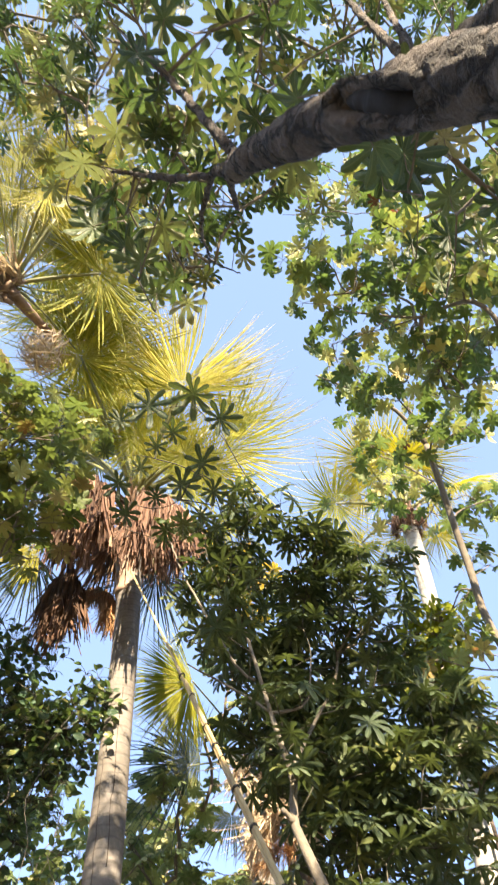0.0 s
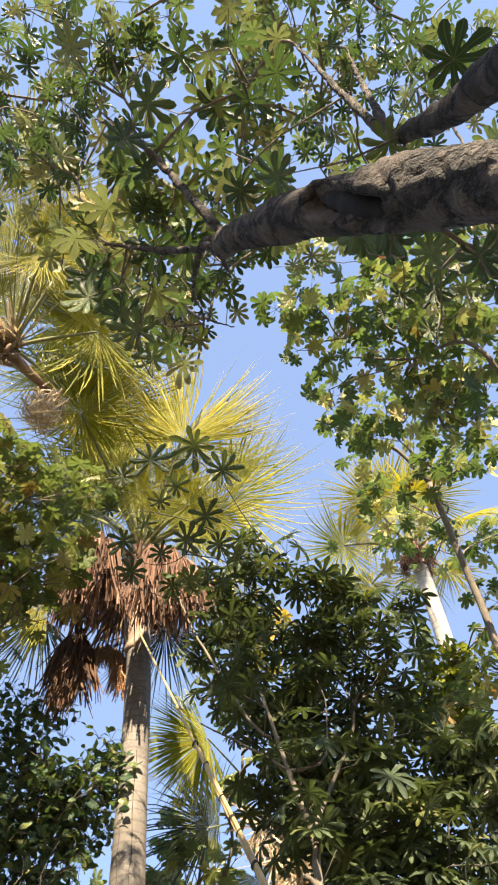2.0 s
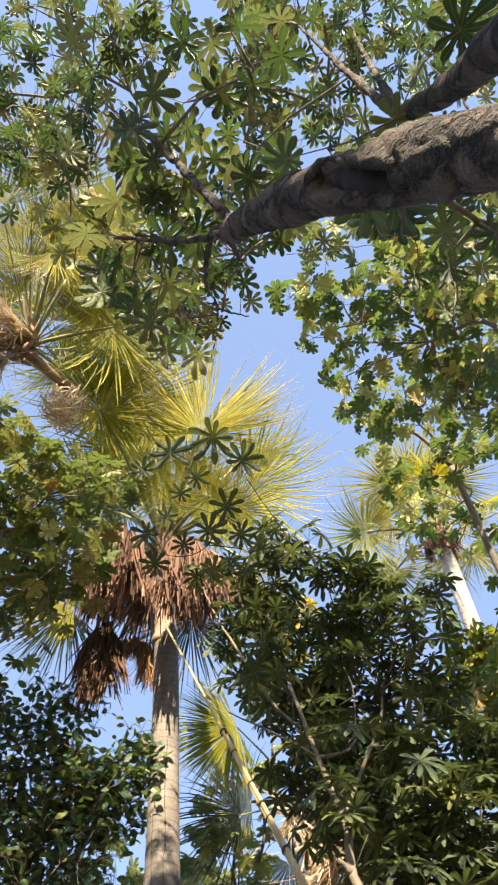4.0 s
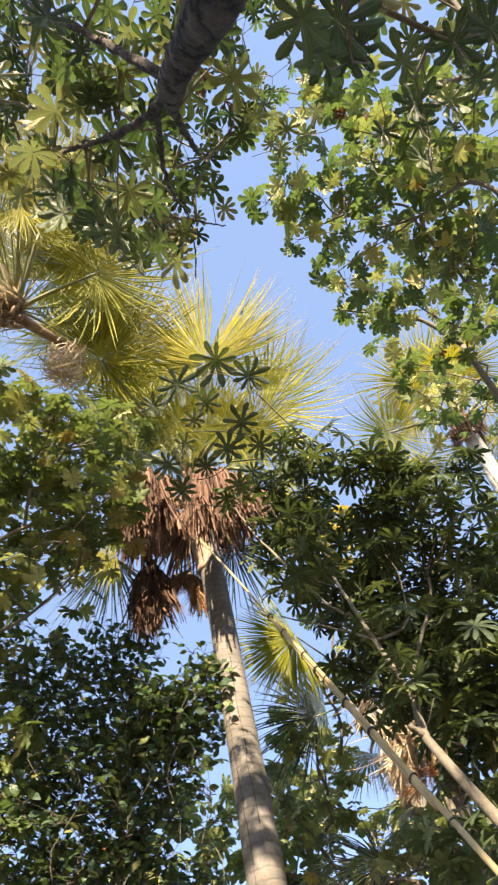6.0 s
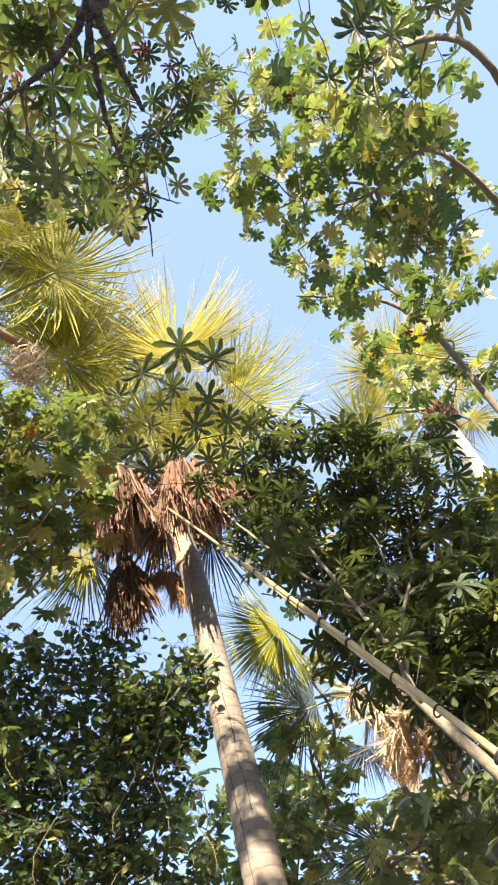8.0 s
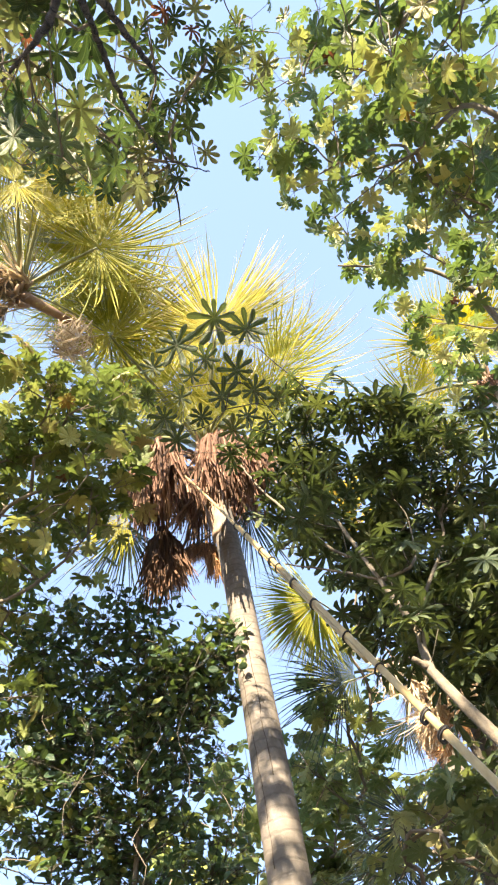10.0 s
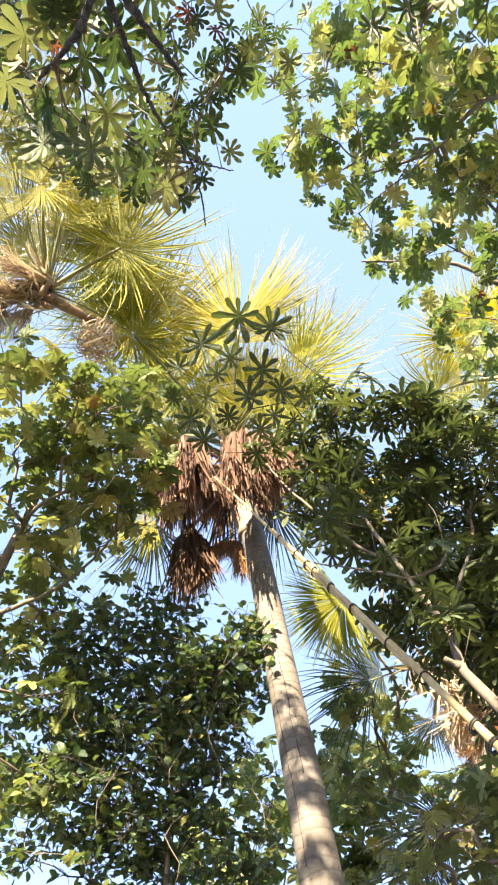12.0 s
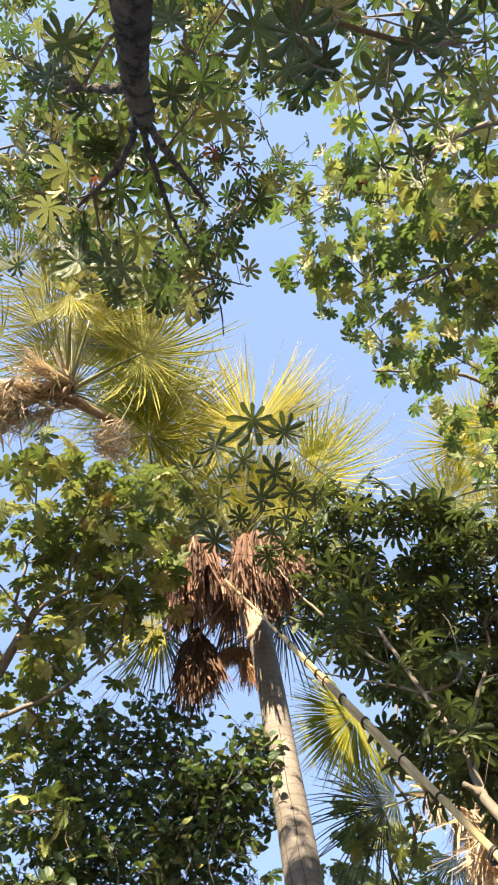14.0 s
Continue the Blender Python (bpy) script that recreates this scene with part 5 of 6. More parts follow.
tree("canopy_tree", ((5.0, 6.6, 0), (4.2, 6.5, 3.5), (3.1, 5.9, 6.5), (2.98, 5.6, 7.74), (2.85, 5.1, 8.8), (2.77, 4.81, 9.4)), (0.15, 0.11, 0.07, 0.058, 0.05, 0.04), RIGHT_A + RIGHT_B + RIGHT_C, ROUND, 0.148, LEAF_RIGHT,
     "sunlit broadleaf tree with rounded lobed leaves and pale branches", 42, wood=BARK_TWIG, stem_wood=BARK_PALE, singles=300, share=0.66, stalk=0.22, withered=((1.9, 1.6, 10.4), (2.1, 1.7, 9.9), (2.3, 1.9, 9.6), (2.5, 4.9, 9.6)),
     limbs_given=((((2.77, 4.81, 9.4), (2.4, 4.5, 9.9), (1.9, 4.3, 10.05), (1.2, 4.0, 10.1)), (0.035, 0.028, 0.022, 0.012)), (((2.77, 4.81, 9.4), (2.6, 4.5, 10.1), (2.5, 4.2, 10.9)), (0.035, 0.025, 0.015)),
                  (((3.6, 6.2, 5.2), (3.5, 4.2, 6.8), (2.7, 2.3, 7.9), (2.15, 2.67, 8.86), (1.4, 2.7, 9.2)), (0.06, 0.05, 0.04, 0.025, 0.012)),
                  (((3.5, 4.2, 6.8), (2.9, 1.6, 7.2), (2.5, 1.32, 8.5), (2.2, 1.73, 9.66), (1.45, 2.04, 10.3)), (0.05, 0.04, 0.03, 0.022, 0.01))))
SHRUB_A = (
    (0.3, 4.2, 7.1, 0.28, 12), (0.7, 4.5, 6.9, 0.34, 18), (0, 4.4, 7, 0.31, 18), (0.3, 4.8, 6.7, 0.49, 40), (0.9, 4.8, 6.6, 0.49, 36),
    (1.4, 4.8, 6.5, 0.49, 32), (-0.2, 4.9, 6.5, 0.37, 18), (0.3, 5.2, 6.3, 0.49, 44), (0.8, 5.2, 6.2, 0.55, 46), (1.4, 5.2, 6, 0.55, 46),
    (0.2, 5.5, 5.9, 0.43, 36), (0.7, 5.6, 5.7, 0.55, 48), (1.2, 5.7, 5.5, 0.55, 48), (0.3, 5.6, 5.2, 0.47, 38), (1, 5.9, 4.6, 0.47, 34),
    (0.1, 5.5, 5.3, 0.29, 18), 
)
SHRUB_B = (
    (1.2, 5.6, 5.2, 0.55, 40), (0.7, 5.8, 5.1, 0.49, 36), (1.7, 5.7, 4.9, 0.55, 36), (2.1, 5.2, 5.5, 0.43, 20), (1.6, 6, 4.5, 0.49, 30),
    (0, 4.8, 6.9, 0.37, 24), (0.5, 5.1, 6.7, 0.43, 36), (1.1, 5, 6.7, 0.43, 34), (1.2, 5.5, 6.2, 0.49, 40), (0.3, 5.6, 6.2, 0.43, 40),
    (0.6, 5.9, 5.9, 0.49, 44), (0.8, 6.1, 5.3, 0.48, 40), (-0.4, 4.9, 6.8, 0.25, 12), (-0, 4.6, 6.1, 0.28, 18), (0.5, 5, 5.7, 0.45, 36),
    (1.1, 4.8, 6.3, 0.49, 30), (1.9, 5.4, 5.2, 0.49, 34), (0.5, 5.4, 5.3, 0.36, 20), (0.8, 5.3, 5.3, 0.45, 40),
)
SHRUB_D = (
    (-0.49, 3.35, 8.27, 1.56), (-0.17, 3.40, 7.75, 1.45), (-1.01, 3.45, 8.20, 1.40), (-1.31, 3.50, 7.92, 1.09), (-0.33, 3.35, 6.79, 1.07), (-0.83, 3.45, 7.27, 1.09), (-0.52, 3.40, 6.50, 0.87), (-1.14, 3.50, 6.69, 0.92), (-0.22, 3.40, 6.40, 0.76),
    (-0.69, 3.50, 7.64, 0.99), (-0.95, 3.45, 6.87, 0.90), (-0.33, 3.45, 6.11, 0.79), (-0.76, 3.50, 6.45, 0.78), (-0.06, 3.60, 6.48, 0.71), (-1.41, 3.60, 7.43, 0.92), (-0.48, 3.50, 6.04, 0.66), (-0.18, 3.50, 6.00, 0.71), (-1.01, 3.50, 6.21, 0.76),
)
SHRUB_C = (
    (0.88, 5.40, 4.48, 0.35, 24), (1.06, 5.40, 4.12, 0.4, 28), (0.78, 5.30, 3.72, 0.4, 28), (1.38, 5.40, 4.52, 0.35, 24), (0.90, 5.20, 3.49, 0.35, 24),
    (0.77, 5.40, 4.28, 0.4, 26), (1.08, 5.30, 4.10, 0.4, 26), (1.57, 5.40, 4.39, 0.45, 30), (1.76, 5.30, 4.05, 0.4, 26), (1.08, 5.50, 4.69, 0.35, 22), (1.52, 5.60, 4.83, 0.4, 24), (2.12, 5.80, 4.82, 0.4, 24),
    (1.72, 5.40, 5.56, 0.4, 30), (1.79, 5.40, 5.01, 0.45, 36), (1.24, 5.20, 4.70, 0.4, 30), (1.54, 5.20, 4.50, 0.45, 36), (0.88, 5.20, 4.72, 0.35, 22),
    (2.08, 5.60, 5.61, 0.4, 26), (0.63, 5.20, 4.83, 0.3, 16), (1.28, 5.30, 5.14, 0.35, 24), (0.35, 5.30, 4.81, 0.3, 12),

    (-0.53, 4.90, 5.96, 0.2, 10), (-0.44, 5.00, 6.49, 0.2, 9),
    (0.2, 4.3, 7.3, 0.18, 7), (0.5, 4.4, 7.2, 0.25, 10), (0.8, 4.6, 7, 0.25, 10), (-0.2, 4.5, 7.1, 0.31, 14), (1.2, 4.8, 6.9, 0.31, 14),
    (-0.5, 4.6, 7, 0.25, 10), (-0.18, 4.61, 6.37, 0.24, 16), (-0.07, 4.84, 5.98, 0.22, 14), (-0.31, 4.47, 6.64, 0.18, 9), (0.32, 4.45, 4.75, 0.28, 12),
    (0.1, 4.3, 5.3, 0.25, 9), (0.5, 4.4, 4.2, 0.25, 9), (0.5, 4.6, 5.2, 0.3, 12), (0.74, 5.63, 3.75, 0.26, 16), (0.68, 5.58, 3.34, 0.26, 16),
    (0.88, 5.82, 4.03, 0.22, 12),
)
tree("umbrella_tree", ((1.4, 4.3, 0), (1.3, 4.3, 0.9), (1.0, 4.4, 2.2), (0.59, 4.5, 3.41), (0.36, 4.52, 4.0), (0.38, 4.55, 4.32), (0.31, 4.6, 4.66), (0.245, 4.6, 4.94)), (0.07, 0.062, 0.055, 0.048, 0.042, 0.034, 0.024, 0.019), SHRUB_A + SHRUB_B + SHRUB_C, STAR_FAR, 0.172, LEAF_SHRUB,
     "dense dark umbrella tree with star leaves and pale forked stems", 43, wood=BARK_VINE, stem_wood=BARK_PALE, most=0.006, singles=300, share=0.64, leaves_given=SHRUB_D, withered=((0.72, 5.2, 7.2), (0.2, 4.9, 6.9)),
     limbs_given=((((0.245, 4.6, 4.94), (0.04, 4.7, 5.98), (-0.1, 4.65, 6.6)), (0.019, 0.016, 0.007)), (((0.245, 4.6, 4.94), (0.05, 4.6, 5.1), (-0.47, 4.6, 5.45)), (0.011, 0.010, 0.006)),
                  (((0.13, 4.65, 5.3), (-0.04, 4.62, 5.45), (-0.56, 4.65, 6.6), (-0.88, 4.75, 7.65)), (0.013, 0.013, 0.010, 0.005)), (((0.245, 4.6, 4.94), (0.42, 4.65, 5.0), (0.57, 4.7, 5.13), (0.66, 4.75, 5.6)), (0.015, 0.013, 0.011, 0.006)),
                  (((0.36, 4.55, 4.4), (0.62, 4.85, 5.0), (0.9, 5.12, 5.6), (1.0, 5.2, 6.02)), (0.018, 0.016, 0.014, 0.013)), (((1.0, 5.2, 6.02), (0.8, 5.2, 6.6), (0.62, 5.2, 7.17)), (0.010, 0.009, 0.005)),
                  (((1.0, 5.2, 6.02), (1.2, 5.2, 6.35), (1.29, 5.2, 6.6), (1.31, 5.2, 7.07)), (0.012, 0.011, 0.009, 0.005)), (((1.0, 5.2, 6.02), (1.25, 5.2, 6.15), (1.6, 5.2, 6.17)), (0.010, 0.009, 0.006)),
                  (((0.36, 4.52, 4.02), (0.31, 4.48, 4.06), (0.27, 4.45, 4.08)), (0.026, 0.02, 0.016))))
LEFTT_A = (
    (-2.6, 3.1, 7.7, 0.42, 24), (-2.2, 3.5, 8.0, 0.3, 14), (-2.8, 3.6, 7.7, 0.61, 40), (-2.2, 3.8, 7.8, 0.54, 32), (-1.9, 3.8, 8.3, 0.32, 12),
    (-2.9, 4.1, 7.3, 0.61, 40), (-2.3, 4.1, 7.2, 0.45, 28), (-3.2, 4.5, 6.9, 0.54, 36), (-2.7, 4.6, 7, 0.37, 16), (-1.8, 4, 7.6, 0.26, 9),
    (-3, 3, 7.8, 0.54, 28), (-3.3, 3.6, 7.3, 0.54, 30), (-3.5, 4.2, 6.9, 0.61, 36), (-3, 4.3, 7.1, 0.47, 22), (-3.4, 4.7, 6.6, 0.54, 30),
    (-3.7, 4.9, 6.2, 0.54, 26), (-2.8, 3.7, 7.3, 0.39, 16), (-2.8, 3.5, 7.8, 0.54, 34), (-2.2, 3.6, 8.1, 0.41, 18),
)
LEFTT_C = (
    (-3.04, 3.40, 8.77, 0.35, 15), (-1.83, 3.50, 7.48, 0.3, 12),
    (-3.26, 3.50, 8.21, 0.35, 15), (-2.44, 3.60, 7.60, 0.35, 15), (-1.79, 3.70, 6.90, 0.3, 10), (-2.12, 3.80, 6.71, 0.3, 10), (-3.52, 3.30, 9.27, 0.3, 10),
    (-2.87, 3.70, 7.41, 0.3, 12), (-2.39, 3.90, 6.50, 0.3, 9), (-3.08, 4.00, 6.76, 0.35, 12),
)
LEFTT_B = (
    (-3.3, 4, 7.4, 0.62, 40), (-2.6, 4.2, 7.4, 0.53, 30), (-3.7, 4.6, 7, 0.63, 40), (-2.8, 4.7, 7.1, 0.47, 24), (-3.6, 5.2, 6.6, 0.63, 36),
    (-4.2, 5.4, 6.3, 0.65, 36), (-2.4, 3.8, 7.8, 0.55, 30), (-2.4, 4.6, 7.3, 0.55, 30), (-2.5, 4.2, 7.4, 0.48, 24), (-2.5, 4.7, 7.1, 0.48, 20),
    (-3, 2.8, 8, 0.48, 26), (-3.3, 3.5, 7.6, 0.55, 30), (-2.9, 4.1, 7.4, 0.47, 22), (-3.7, 5.3, 5.6, 0.46, 22), (-3.3, 5.4, 5.7, 0.39, 16),
    (-3.9, 5.6, 5, 0.46, 24), (-3.5, 5.6, 5.2, 0.32, 12), (-3.9, 5.8, 4.5, 0.39, 16),
)
tree("lobed_leaf_tree", ((-5.0, 4.6, 0), (-4.7, 4.6, 3), (-4.0, 4.4, 6.0), (-3.4, 4.1, 7.4)), (0.13, 0.11, 0.08, 0.04), LEFTT_A + LEFTT_B + LEFTT_C, ROUND, 0.14, LEAF_LEFT,
     "light green tree with lobed leaves beside the palms", 44, stem_wood=BARK_PALE, singles=300, share=0.53, stalk=0.24, withered=((-2.4, 3.2, 8.2), (-2.6, 4.0, 7.2)),
     limbs_given=((((-3.6, 4.2, 6.8), (-3.16, 3.93, 6.9), (-2.69, 4.0, 7.13), (-2.32, 4.08, 7.49)), (0.03, 0.022, 0.018, 0.01)), (((-4.0, 4.4, 6.0), (-3.3, 4.6, 6.3), (-2.9, 4.7, 6.7), (-2.5, 4.6, 7.0)), (0.03, 0.022, 0.016, 0.008))))
HEDGE_A = (
    (-3.5, 5.4, 6.6, 0.43, 260), (-2.6, 5.5, 6.3, 0.41, 260), (-3.3, 5.9, 6.1, 0.65, 420), (-2.5, 5.8, 5.8, 0.53, 420), (-2, 5.9, 5.7, 0.39, 260),
    (-1.5, 5.8, 6, 0.23, 90), (-3.6, 6.1, 5.6, 0.65, 420), (-2.9, 6, 5.3, 0.61, 460), (-2.2, 6.1, 5.2, 0.46, 300), (-1.8, 6.1, 5.5, 0.26, 110),
    (-3.4, 6, 4.9, 0.61, 420), (-2.8, 6.2, 4.8, 0.59, 460), (-2.3, 6.3, 4.7, 0.39, 220), (-1.9, 6.4, 4.8, 0.23, 40), (-1.8, 6.6, 4.5, 0.19, 24),
    (-2.2, 6, 5.5, 0.61, 300), (-4.1, 5.5, 6.2, 0.65, 420), (-4.2, 6, 5.6, 0.65, 420), (-4.2, 6.2, 4.9, 0.63, 420),
)
HEDGE_B = (
    (-3.1, 5.7, 6.1, 0.55, 360), (-3.3, 6.1, 5.5, 0.62, 420), (-3.3, 6.4, 4.7, 0.6, 420), (-2.7, 6.5, 4.6, 0.45, 260), (-2.5, 6.3, 5.2, 0.52, 320),
    (-2.3, 6, 5.7, 0.45, 260), (-2, 6.2, 5.6, 0.32, 160), (-3.2, 6.1, 5.2, 0.62, 400), (-3.5, 6.7, 4.6, 0.63, 420), (-2.7, 6.8, 4.4, 0.61, 420),
    (-2, 6.8, 4.3, 0.39, 220), (-3.4, 6.8, 4, 0.62, 420), (-2.6, 7, 3.9, 0.6, 420), (-2, 7, 3.8, 0.32, 150), (-2.4, 5.8, 6.3, 0.49, 240),
    (-1.8, 5.9, 5.8, 0.41, 200), (-2.3, 6.1, 5.8, 0.56, 260), (-3.2, 6, 3.4, 0.9, 260), (-2.4, 6.3, 2.6, 0.9, 220),
)
HEDGE_C = (
    (-1.72, 6.30, 4.96, 0.1, 9), (-1.79, 6.30, 4.69, 0.14, 12), (-1.55, 6.30, 4.62, 0.1, 7), (-1.86, 6.30, 4.46, 0.15, 12), (-1.60, 5.85, 6.31, 0.1, 30), (-1.53, 5.85, 6.03, 0.13, 50), (-1.49, 5.85, 5.75, 0.15, 70), (-1.45, 5.85, 5.51, 0.12, 40),
    (-3.6, 6.4, 1.6, 1, 200), (-2.6, 6.4, 0.9, 0.9, 200), (-2, 6.5, 3.9, 0.4, 80),
)
tree("vine_thicket", ((-3.0, 6.9, 0), (-2.9, 6.7, 2.5), (-2.7, 6.4, 5.0), (-2.6, 6.2, 6.0)), (0.05, 0.04, 0.025, 0.012), HEDGE_A + HEDGE_B + HEDGE_C, SMALL, 0.108, LEAF_SMALL,
     "dark glossy thicket of small-leaved vines up to the palm", 45, rosette=7, stalk=0.1, singles=0, share=0.76, wood=BARK_VINE, stem_wood=BARK_TWIG, thin=0.0012, most=0.008, upright=0.6, category="bush",
     limbs_given=((((-2.07, 5.45, 4.95), (-2.00, 5.38, 4.74), (-2.17, 5.32, 4.44), (-2.15, 5.35, 4.26)), (0.003, 0.003, 0.0025, 0.0015)),
                  (((-1.77, 5.45, 5.04), (-1.84, 5.38, 4.73), (-1.71, 5.32, 4.34), (-1.72, 5.35, 4.08)), (0.003, 0.003, 0.0025, 0.0015)),
                  (((-2.75, 5.45, 5.03), (-2.65, 5.38, 4.73), (-2.84, 5.32, 4.35), (-2.81, 5.35, 4.10)), (0.003, 0.003, 0.0025, 0.0015)),
                  (((-1.47, 5.45, 4.48), (-1.54, 5.38, 4.26), (-1.37, 5.32, 3.94), (-1.39, 5.35, 3.76)), (0.003, 0.003, 0.0025, 0.0015)),
                  (((-3.50, 5.45, 5.95), (-3.27, 5.38, 5.65), (-3.23, 5.32, 5.25), (-3.06, 5.35, 5.00)), (0.003, 0.003, 0.0025, 0.0015)),
                  (((-2.10, 5.45, 4.12), (-2.22, 5.38, 3.96), (-2.06, 5.32, 3.71), (-2.11, 5.35, 3.58)), (0.003, 0.003, 0.0025, 0.0015))))
BACK_A = (
    (-1.1, 9.2, 6.9, 0.52, 26), (-0.9, 9.5, 6.4, 0.66, 34), (-1.2, 9.8, 5.8, 0.66, 34), (-0.5, 9.8, 5.8, 0.76, 36), (-0.2, 9.6, 5.2, 0.63, 30),
    (-0.4, 8.8, 6.6, 0.45, 20), (0.4, 9, 5.1, 0.68, 30), (0.9, 8.5, 4.9, 0.65, 30), (-1.6, 10.1, 6, 0.47, 20), (-0.7, 10.5, 5.4, 0.76, 30),
    (-1.4, 9.3, 6.4, 0.63, 44), (-1.8, 9.5, 5.8, 0.63, 44), (-0.9, 9.4, 5.9, 0.53, 34), (-0.7, 9.4, 5.3, 0.6, 40), (0.1, 9.2, 5.3, 0.59, 36),
    (-1.1, 9.2, 7, 0.46, 24), (-1.2, 9.7, 5.2, 0.62, 40), (-0.5, 9.6, 4.9, 0.6, 40), (-0.8, 9.2, 6.7, 0.54, 30),
)
BACK_B = (
    (-0.3, 9.3, 5.7, 0.61, 36), (-1.4, 9.7, 6.3, 0.43, 20), (-0.8, 10, 5.8, 0.57, 34), (-1.4, 10.2, 5.2, 0.52, 30), (-0.6, 9.8, 4.8, 0.63, 40),
    (0.2, 9.7, 4.8, 0.62, 40), (0.8, 9.4, 4.6, 0.6, 40), (1.3, 8.7, 4.9, 0.49, 30), (-1.1, 8.8, 6.9, 0.4, 18), (-0.9, 8.9, 6.4, 0.48, 24),
    (-1.4, 9.3, 6.1, 0.44, 22), (-0.4, 8.8, 6.8, 0.35, 14), (-0.8, 9.2, 5.9, 0.43, 20), (0.4, 9, 5.2, 0.49, 24), (0.4, 9.2, 4.7, 0.57, 26),
    (-0.3, 9.4, 5.5, 0.43, 18), (0.2, 7.8, 4.3, 0.36, 12), (0, 7.9, 3.9, 0.35, 12), (-1.1, 8.5, 7, 0.35, 22),
)
BACK_C = (
    (-0.03, 7.30, 7.99, 0.45, 34), (0.73, 7.40, 8.41, 0.45, 34), (1.53, 7.40, 8.76, 0.45, 34), (1.78, 7.40, 7.76, 0.45, 34), (0.89, 7.20, 7.15, 0.45, 34),
    (1.29, 7.20, 6.60, 0.45, 34), (0.25, 7.20, 7.05, 0.45, 34), (2.36, 7.50, 9.10, 0.4, 24), (1.16, 7.50, 9.39, 0.35, 20),

    (0.31, 6.60, 4.05, 0.35, 44), (0.37, 6.40, 3.66, 0.4, 50), (0.06, 6.40, 3.65, 0.4, 50), (0.53, 6.60, 4.28, 0.3, 30), (0.01, 6.60, 4.03, 0.3, 34), (-0.36, 6.80, 3.88, 0.4, 40), (-0.05, 6.80, 4.47, 0.25, 18),
    (-1.4, 8.8, 6.6, 0.35, 22), (-0.9, 8.2, 6.6, 0.43, 28), (-0.5, 8, 6.9, 0.35, 20), (-0.4, 8.3, 6.5, 0.43, 26), (0.2, 10.4, 4.4, 0.9, 24),
    (-1.2, 10.6, 4.2, 0.9, 20),
)
tree("background_tree", ((0.6, 11.0, 0), (0.3, 10.8, 3), (-0.3, 10.2, 5.5)), (0.12, 0.1, 0.06), BACK_A + BACK_B + BACK_C, ROUND, 0.14, LEAF_BACK,
     "leafy tree with small lobed leaves, sunlight painted into their paler green", 46, singles=300, share=0.37, limbs_given=((((0.45, 10.9, 2.4), (0.72, 9.42, 4.89), (-0.07, 9.24, 5.07), (-0.9, 9, 5.22)), (0.04, 0.022, 0.017, 0.009)), (((0.3, 10.8, 3.0), (0.26, 9.48, 5.55), (-0.35, 9.2, 5.84)), (0.03, 0.014, 0.006))))
# Clumps added for sunlit yellow patches between the umbrella leaves.
SUN_YELLOW = (
    (-0.08, 7.40, 9.86, 0.2, 14), (0.19, 7.40, 9.21, 0.22, 16), (-0.10, 7.30, 8.58, 0.2, 14), (-0.25, 7.40, 10.38, 0.2, 12), (0.60, 7.50, 9.66, 0.18, 8),
    (0.26, 7.40, 8.68, 0.2, 10), (-0.27, 7.30, 9.13, 0.2, 10), (-0.42, 7.40, 9.91, 0.15, 8),
)
tree("yellowing_tree", ((0.9, 8.4, 0), (0.8, 8.3, 3), (0.5, 8.0, 6.0), (0.2, 7.7, 8.0)), (0.08, 0.07, 0.05, 0.02), SUN_YELLOW, ROUND, 0.13, LEAF_YELLOW,
     "slender tree behind the umbrella tree, sunlight painted yellow into its leaves", 50, singles=60, stem_wood=BARK_PALE)
# Added trees, mostly out of view, that block sun and sky light.
BEHIND = (
    (0, -6, 6.5, 1.1, 60), (1.6, -6.2, 6.6, 1.1, 60), (3, -6, 6.2, 1.1, 60), (-1.5, -6, 6.4, 1.1, 60), (0.8, -5.6, 8, 1.1, 60),
    (2.4, -5.8, 7.8, 1.1, 60), (-0.8, -5.6, 7.8, 1.1, 60), (-2.8, -5.8, 6, 1.1, 60), (1, -6, 5, 1.1, 60), (-1, -6, 5, 1.1, 60),
    (2.8, -6, 4.8, 1.1, 60), (3.4, -6, 7.4, 1.1, 60), (-2.8, -6, 7.2, 1.1, 60), (0.4, -6, 3.8, 1.1, 60), (2, -6, 3.6, 1.1, 60),
    (-1.8, -6, 3.8, 1.1, 60),
)
shade = tree("shade_tree", ((1.5, -6.0, 0), (1.4, -6.0, 3), (1.0, -5.8, 5.5)), (0.16, 0.14, 0.08), BEHIND, ROUND, 0.24, LEAF_LEFT,
     "broad leafy tree added mostly out of view to block light", 48, singles=0)
tagged(shade, group="trees round the clearing")
for x, y, turn in ((7.5, -3.5, 40), (8.5, 2.0, 100), (9.5, 7.5, 170), (-7.5, -4.0, 220), (-9.5, 1.0, 300), (-9.0, 8.0, 20), (6.0, 13.5, 80), (-5.0, 14.0, 140), (1.0, 16.0, 260)):
    copy_thing(shade, pose(x, y, 0, 0, 0, turn))
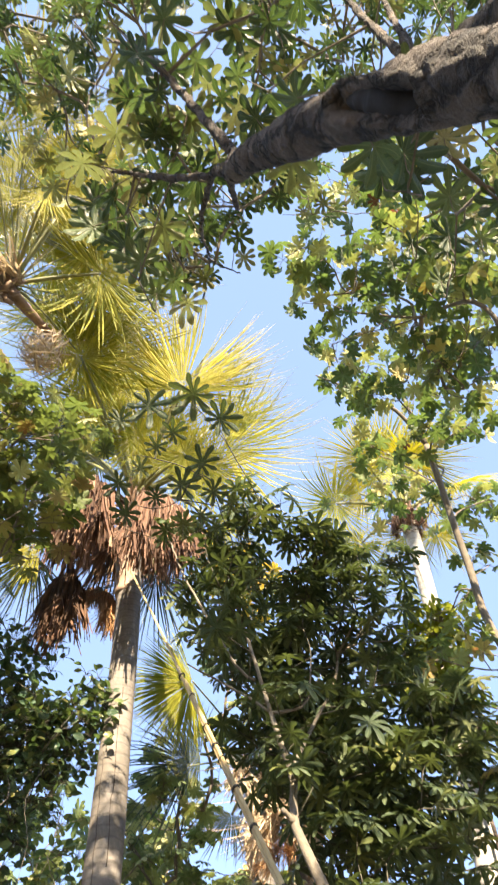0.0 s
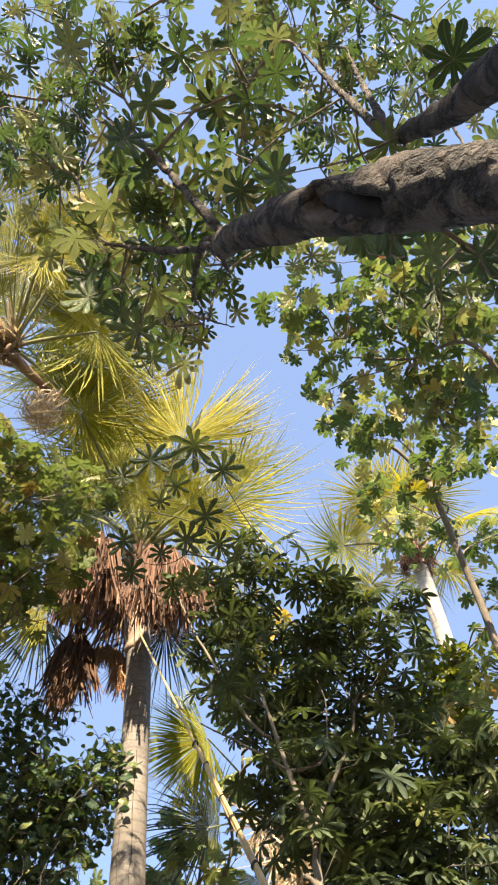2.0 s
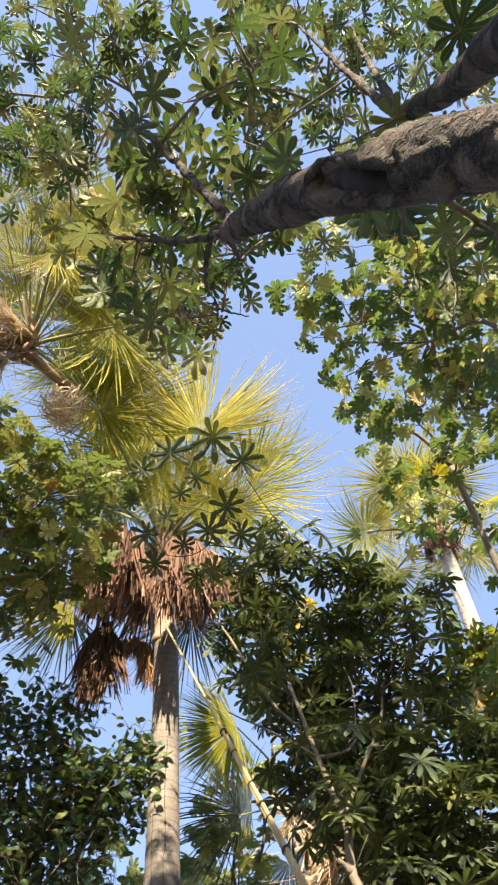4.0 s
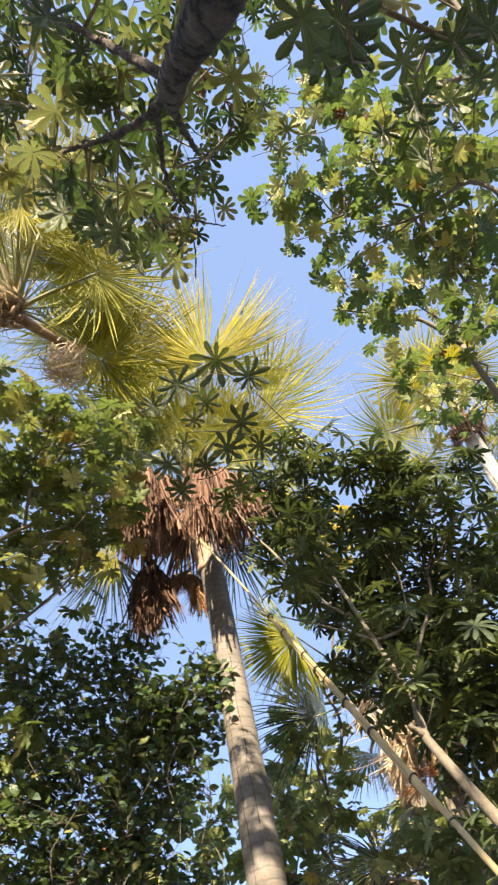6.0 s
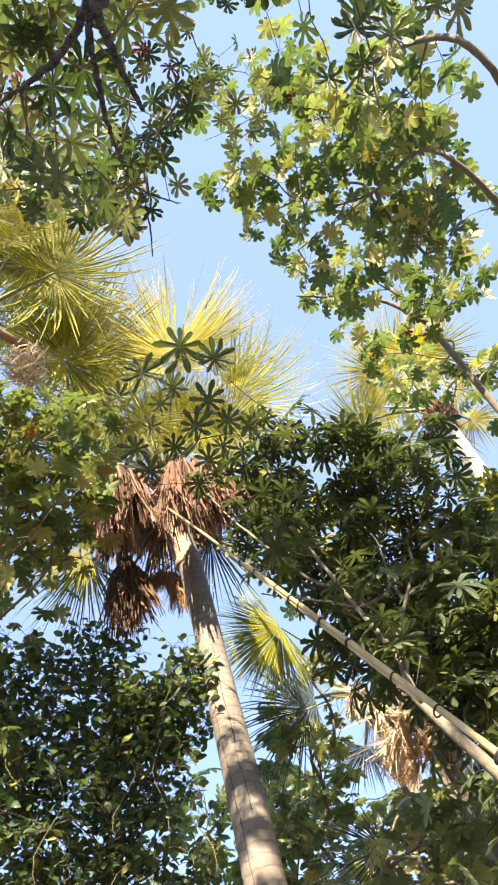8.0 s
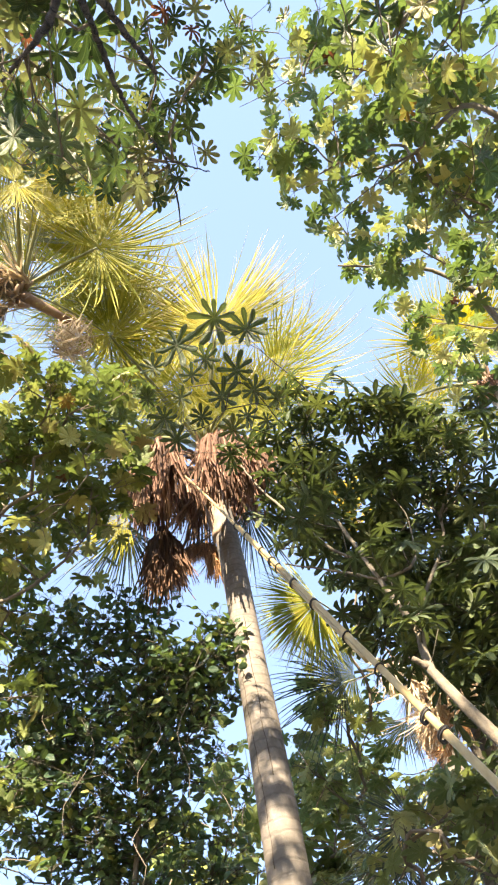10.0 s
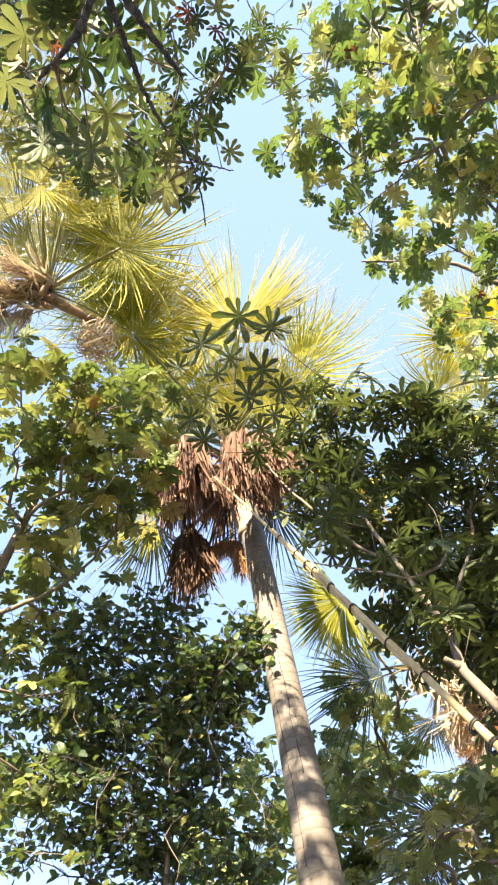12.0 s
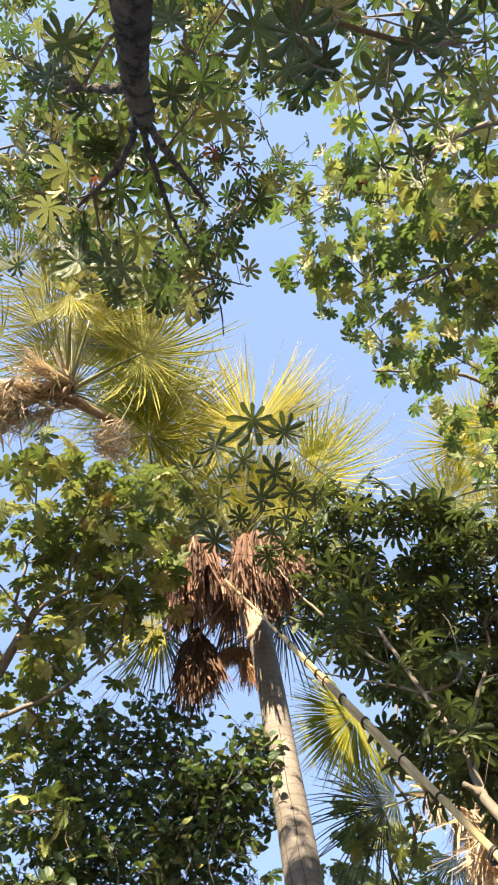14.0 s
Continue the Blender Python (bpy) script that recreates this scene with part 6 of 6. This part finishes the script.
# Unseen tree added behind the camera; its crown keeps sun off the near leaves.
TALL_A = (
    (-3.9, -6.2, 8, 0.9, 46), (-2.7, -6.2, 8, 0.9, 46), (-1.5, -6.2, 8, 0.9, 46), (-0.3, -6.2, 8, 0.9, 46), (0.9, -6.2, 8, 0.9, 46),
    (2.1, -6.2, 8, 0.9, 46), (3.3, -6.2, 8, 0.9, 46), (-3.9, -6.2, 9, 0.9, 46), (-2.7, -6.2, 9, 0.9, 46), (-1.5, -6.2, 9, 0.9, 46),
    (-0.3, -6.2, 9, 0.9, 46), (2.1, -6.2, 9, 0.9, 46), (3.3, -6.2, 9, 0.9, 46), (-3.7, -6.3, 9.5, 0.8, 44),
    (-2.7, -6.3, 9.5, 0.8, 44), (-1.8, -6.3, 9.5, 0.8, 44), (-3.7, -6.3, 10.2, 0.8, 44), (-2.7, -6.3, 10.2, 0.8, 44),
)
TALL_B = (
    (-1.8, -6.3, 10.2, 0.8, 44),
)
tree("tall_tree", ((1.2, -6.4, 0), (1.1, -6.4, 4), (0.6, -6.2, 8.0)), (0.2, 0.17, 0.1), TALL_A + TALL_B, ROUND, 0.26, LEAF_LEFT,
     "unseen tall leafy tree added behind the camera to cast shade", 49, singles=0)
VINE = (
    (2.6, 6.9, 7.8, 0.39, 220), (2.9, 6.8, 7.7, 0.39, 220), (2.8, 7.1, 7.4, 0.43, 240), (2.5, 7.2, 7.4, 0.39, 200), (3.1, 8.1, 7.6, 0.47, 160),
    (3.2, 8.5, 8.2, 0.5, 160),
)
tree("climbing_vine", ((3.25, 8.75, 0), (3.3, 8.75, 5), (3.4, 8.5, 8.4)), (0.03, 0.03, 0.02), VINE, SMALL, 0.14, LEAF_VINE,
     "bright green vine climbing the pale palm trunk", 47, rosette=7, stalk=0.08, singles=0, thin=0.0025, most=0.02, upright=0.6, category="vine")

# ---- the bamboo pole ----
def bamboo_pole():
    foot, tip = np.array((1.07, 1.30, 0.02)), np.array((-0.76, 3.12, 5.04))
    thing = tagged(new("bamboo_pole"), "long bamboo pole of two canes lashed with black ties", "pole")
    thing.location = foot
    way = tip - foot
    along = unit(way)
    side = np.array((0.55, -0.75, -0.5))
    side = unit(side - along * (side @ along))
    rng = np.random.default_rng(9)
    thin = spline((way * 0.5, way * 0.66, way * 0.82 + side * 0.01, way), 0.05)
    knots = 1 + 0.10 * (np.arange(len(thin)) % 6 == 0)
    part("thin_cane", tri_mesh("thin_cane", *tube(thin, np.linspace(0.0072, 0.0068, len(thin)) * knots, 10), True), BAMBOO, thing)
    thick = spline((way * 0.0, way * 0.4, way * 0.74), 0.05) + side * 0.0135
    bulge = np.linspace(0.0105, 0.0086, len(thick)) * (1 + 0.10 * (np.arange(len(thick)) % 7 == 0))
    part("thick_cane", tri_mesh("thick_cane", *tube(thick, bulge, 12), True), BAMBOO, thing)
    s = 0.40
    while s < 0.75:
        centre = way * s + side * 0.0075
        tilt = unit(along + rng.normal(0, 0.16, 3))
        other = np.cross(tilt, side)
        for k in range(rng.integers(1, 3)):
            turn = np.linspace(0, 2 * math.pi, 17)
            loop = centre + along * 0.007 * k + np.outer(np.cos(turn), side) * 0.0175 + np.outer(np.sin(turn), unit(other)) * 0.012
            part("tie", tri_mesh("tie", *tube(loop, 0.0028, 6, False), True), TIE, thing)
        s += rng.uniform(0.012, 0.045)


bamboo_pole()
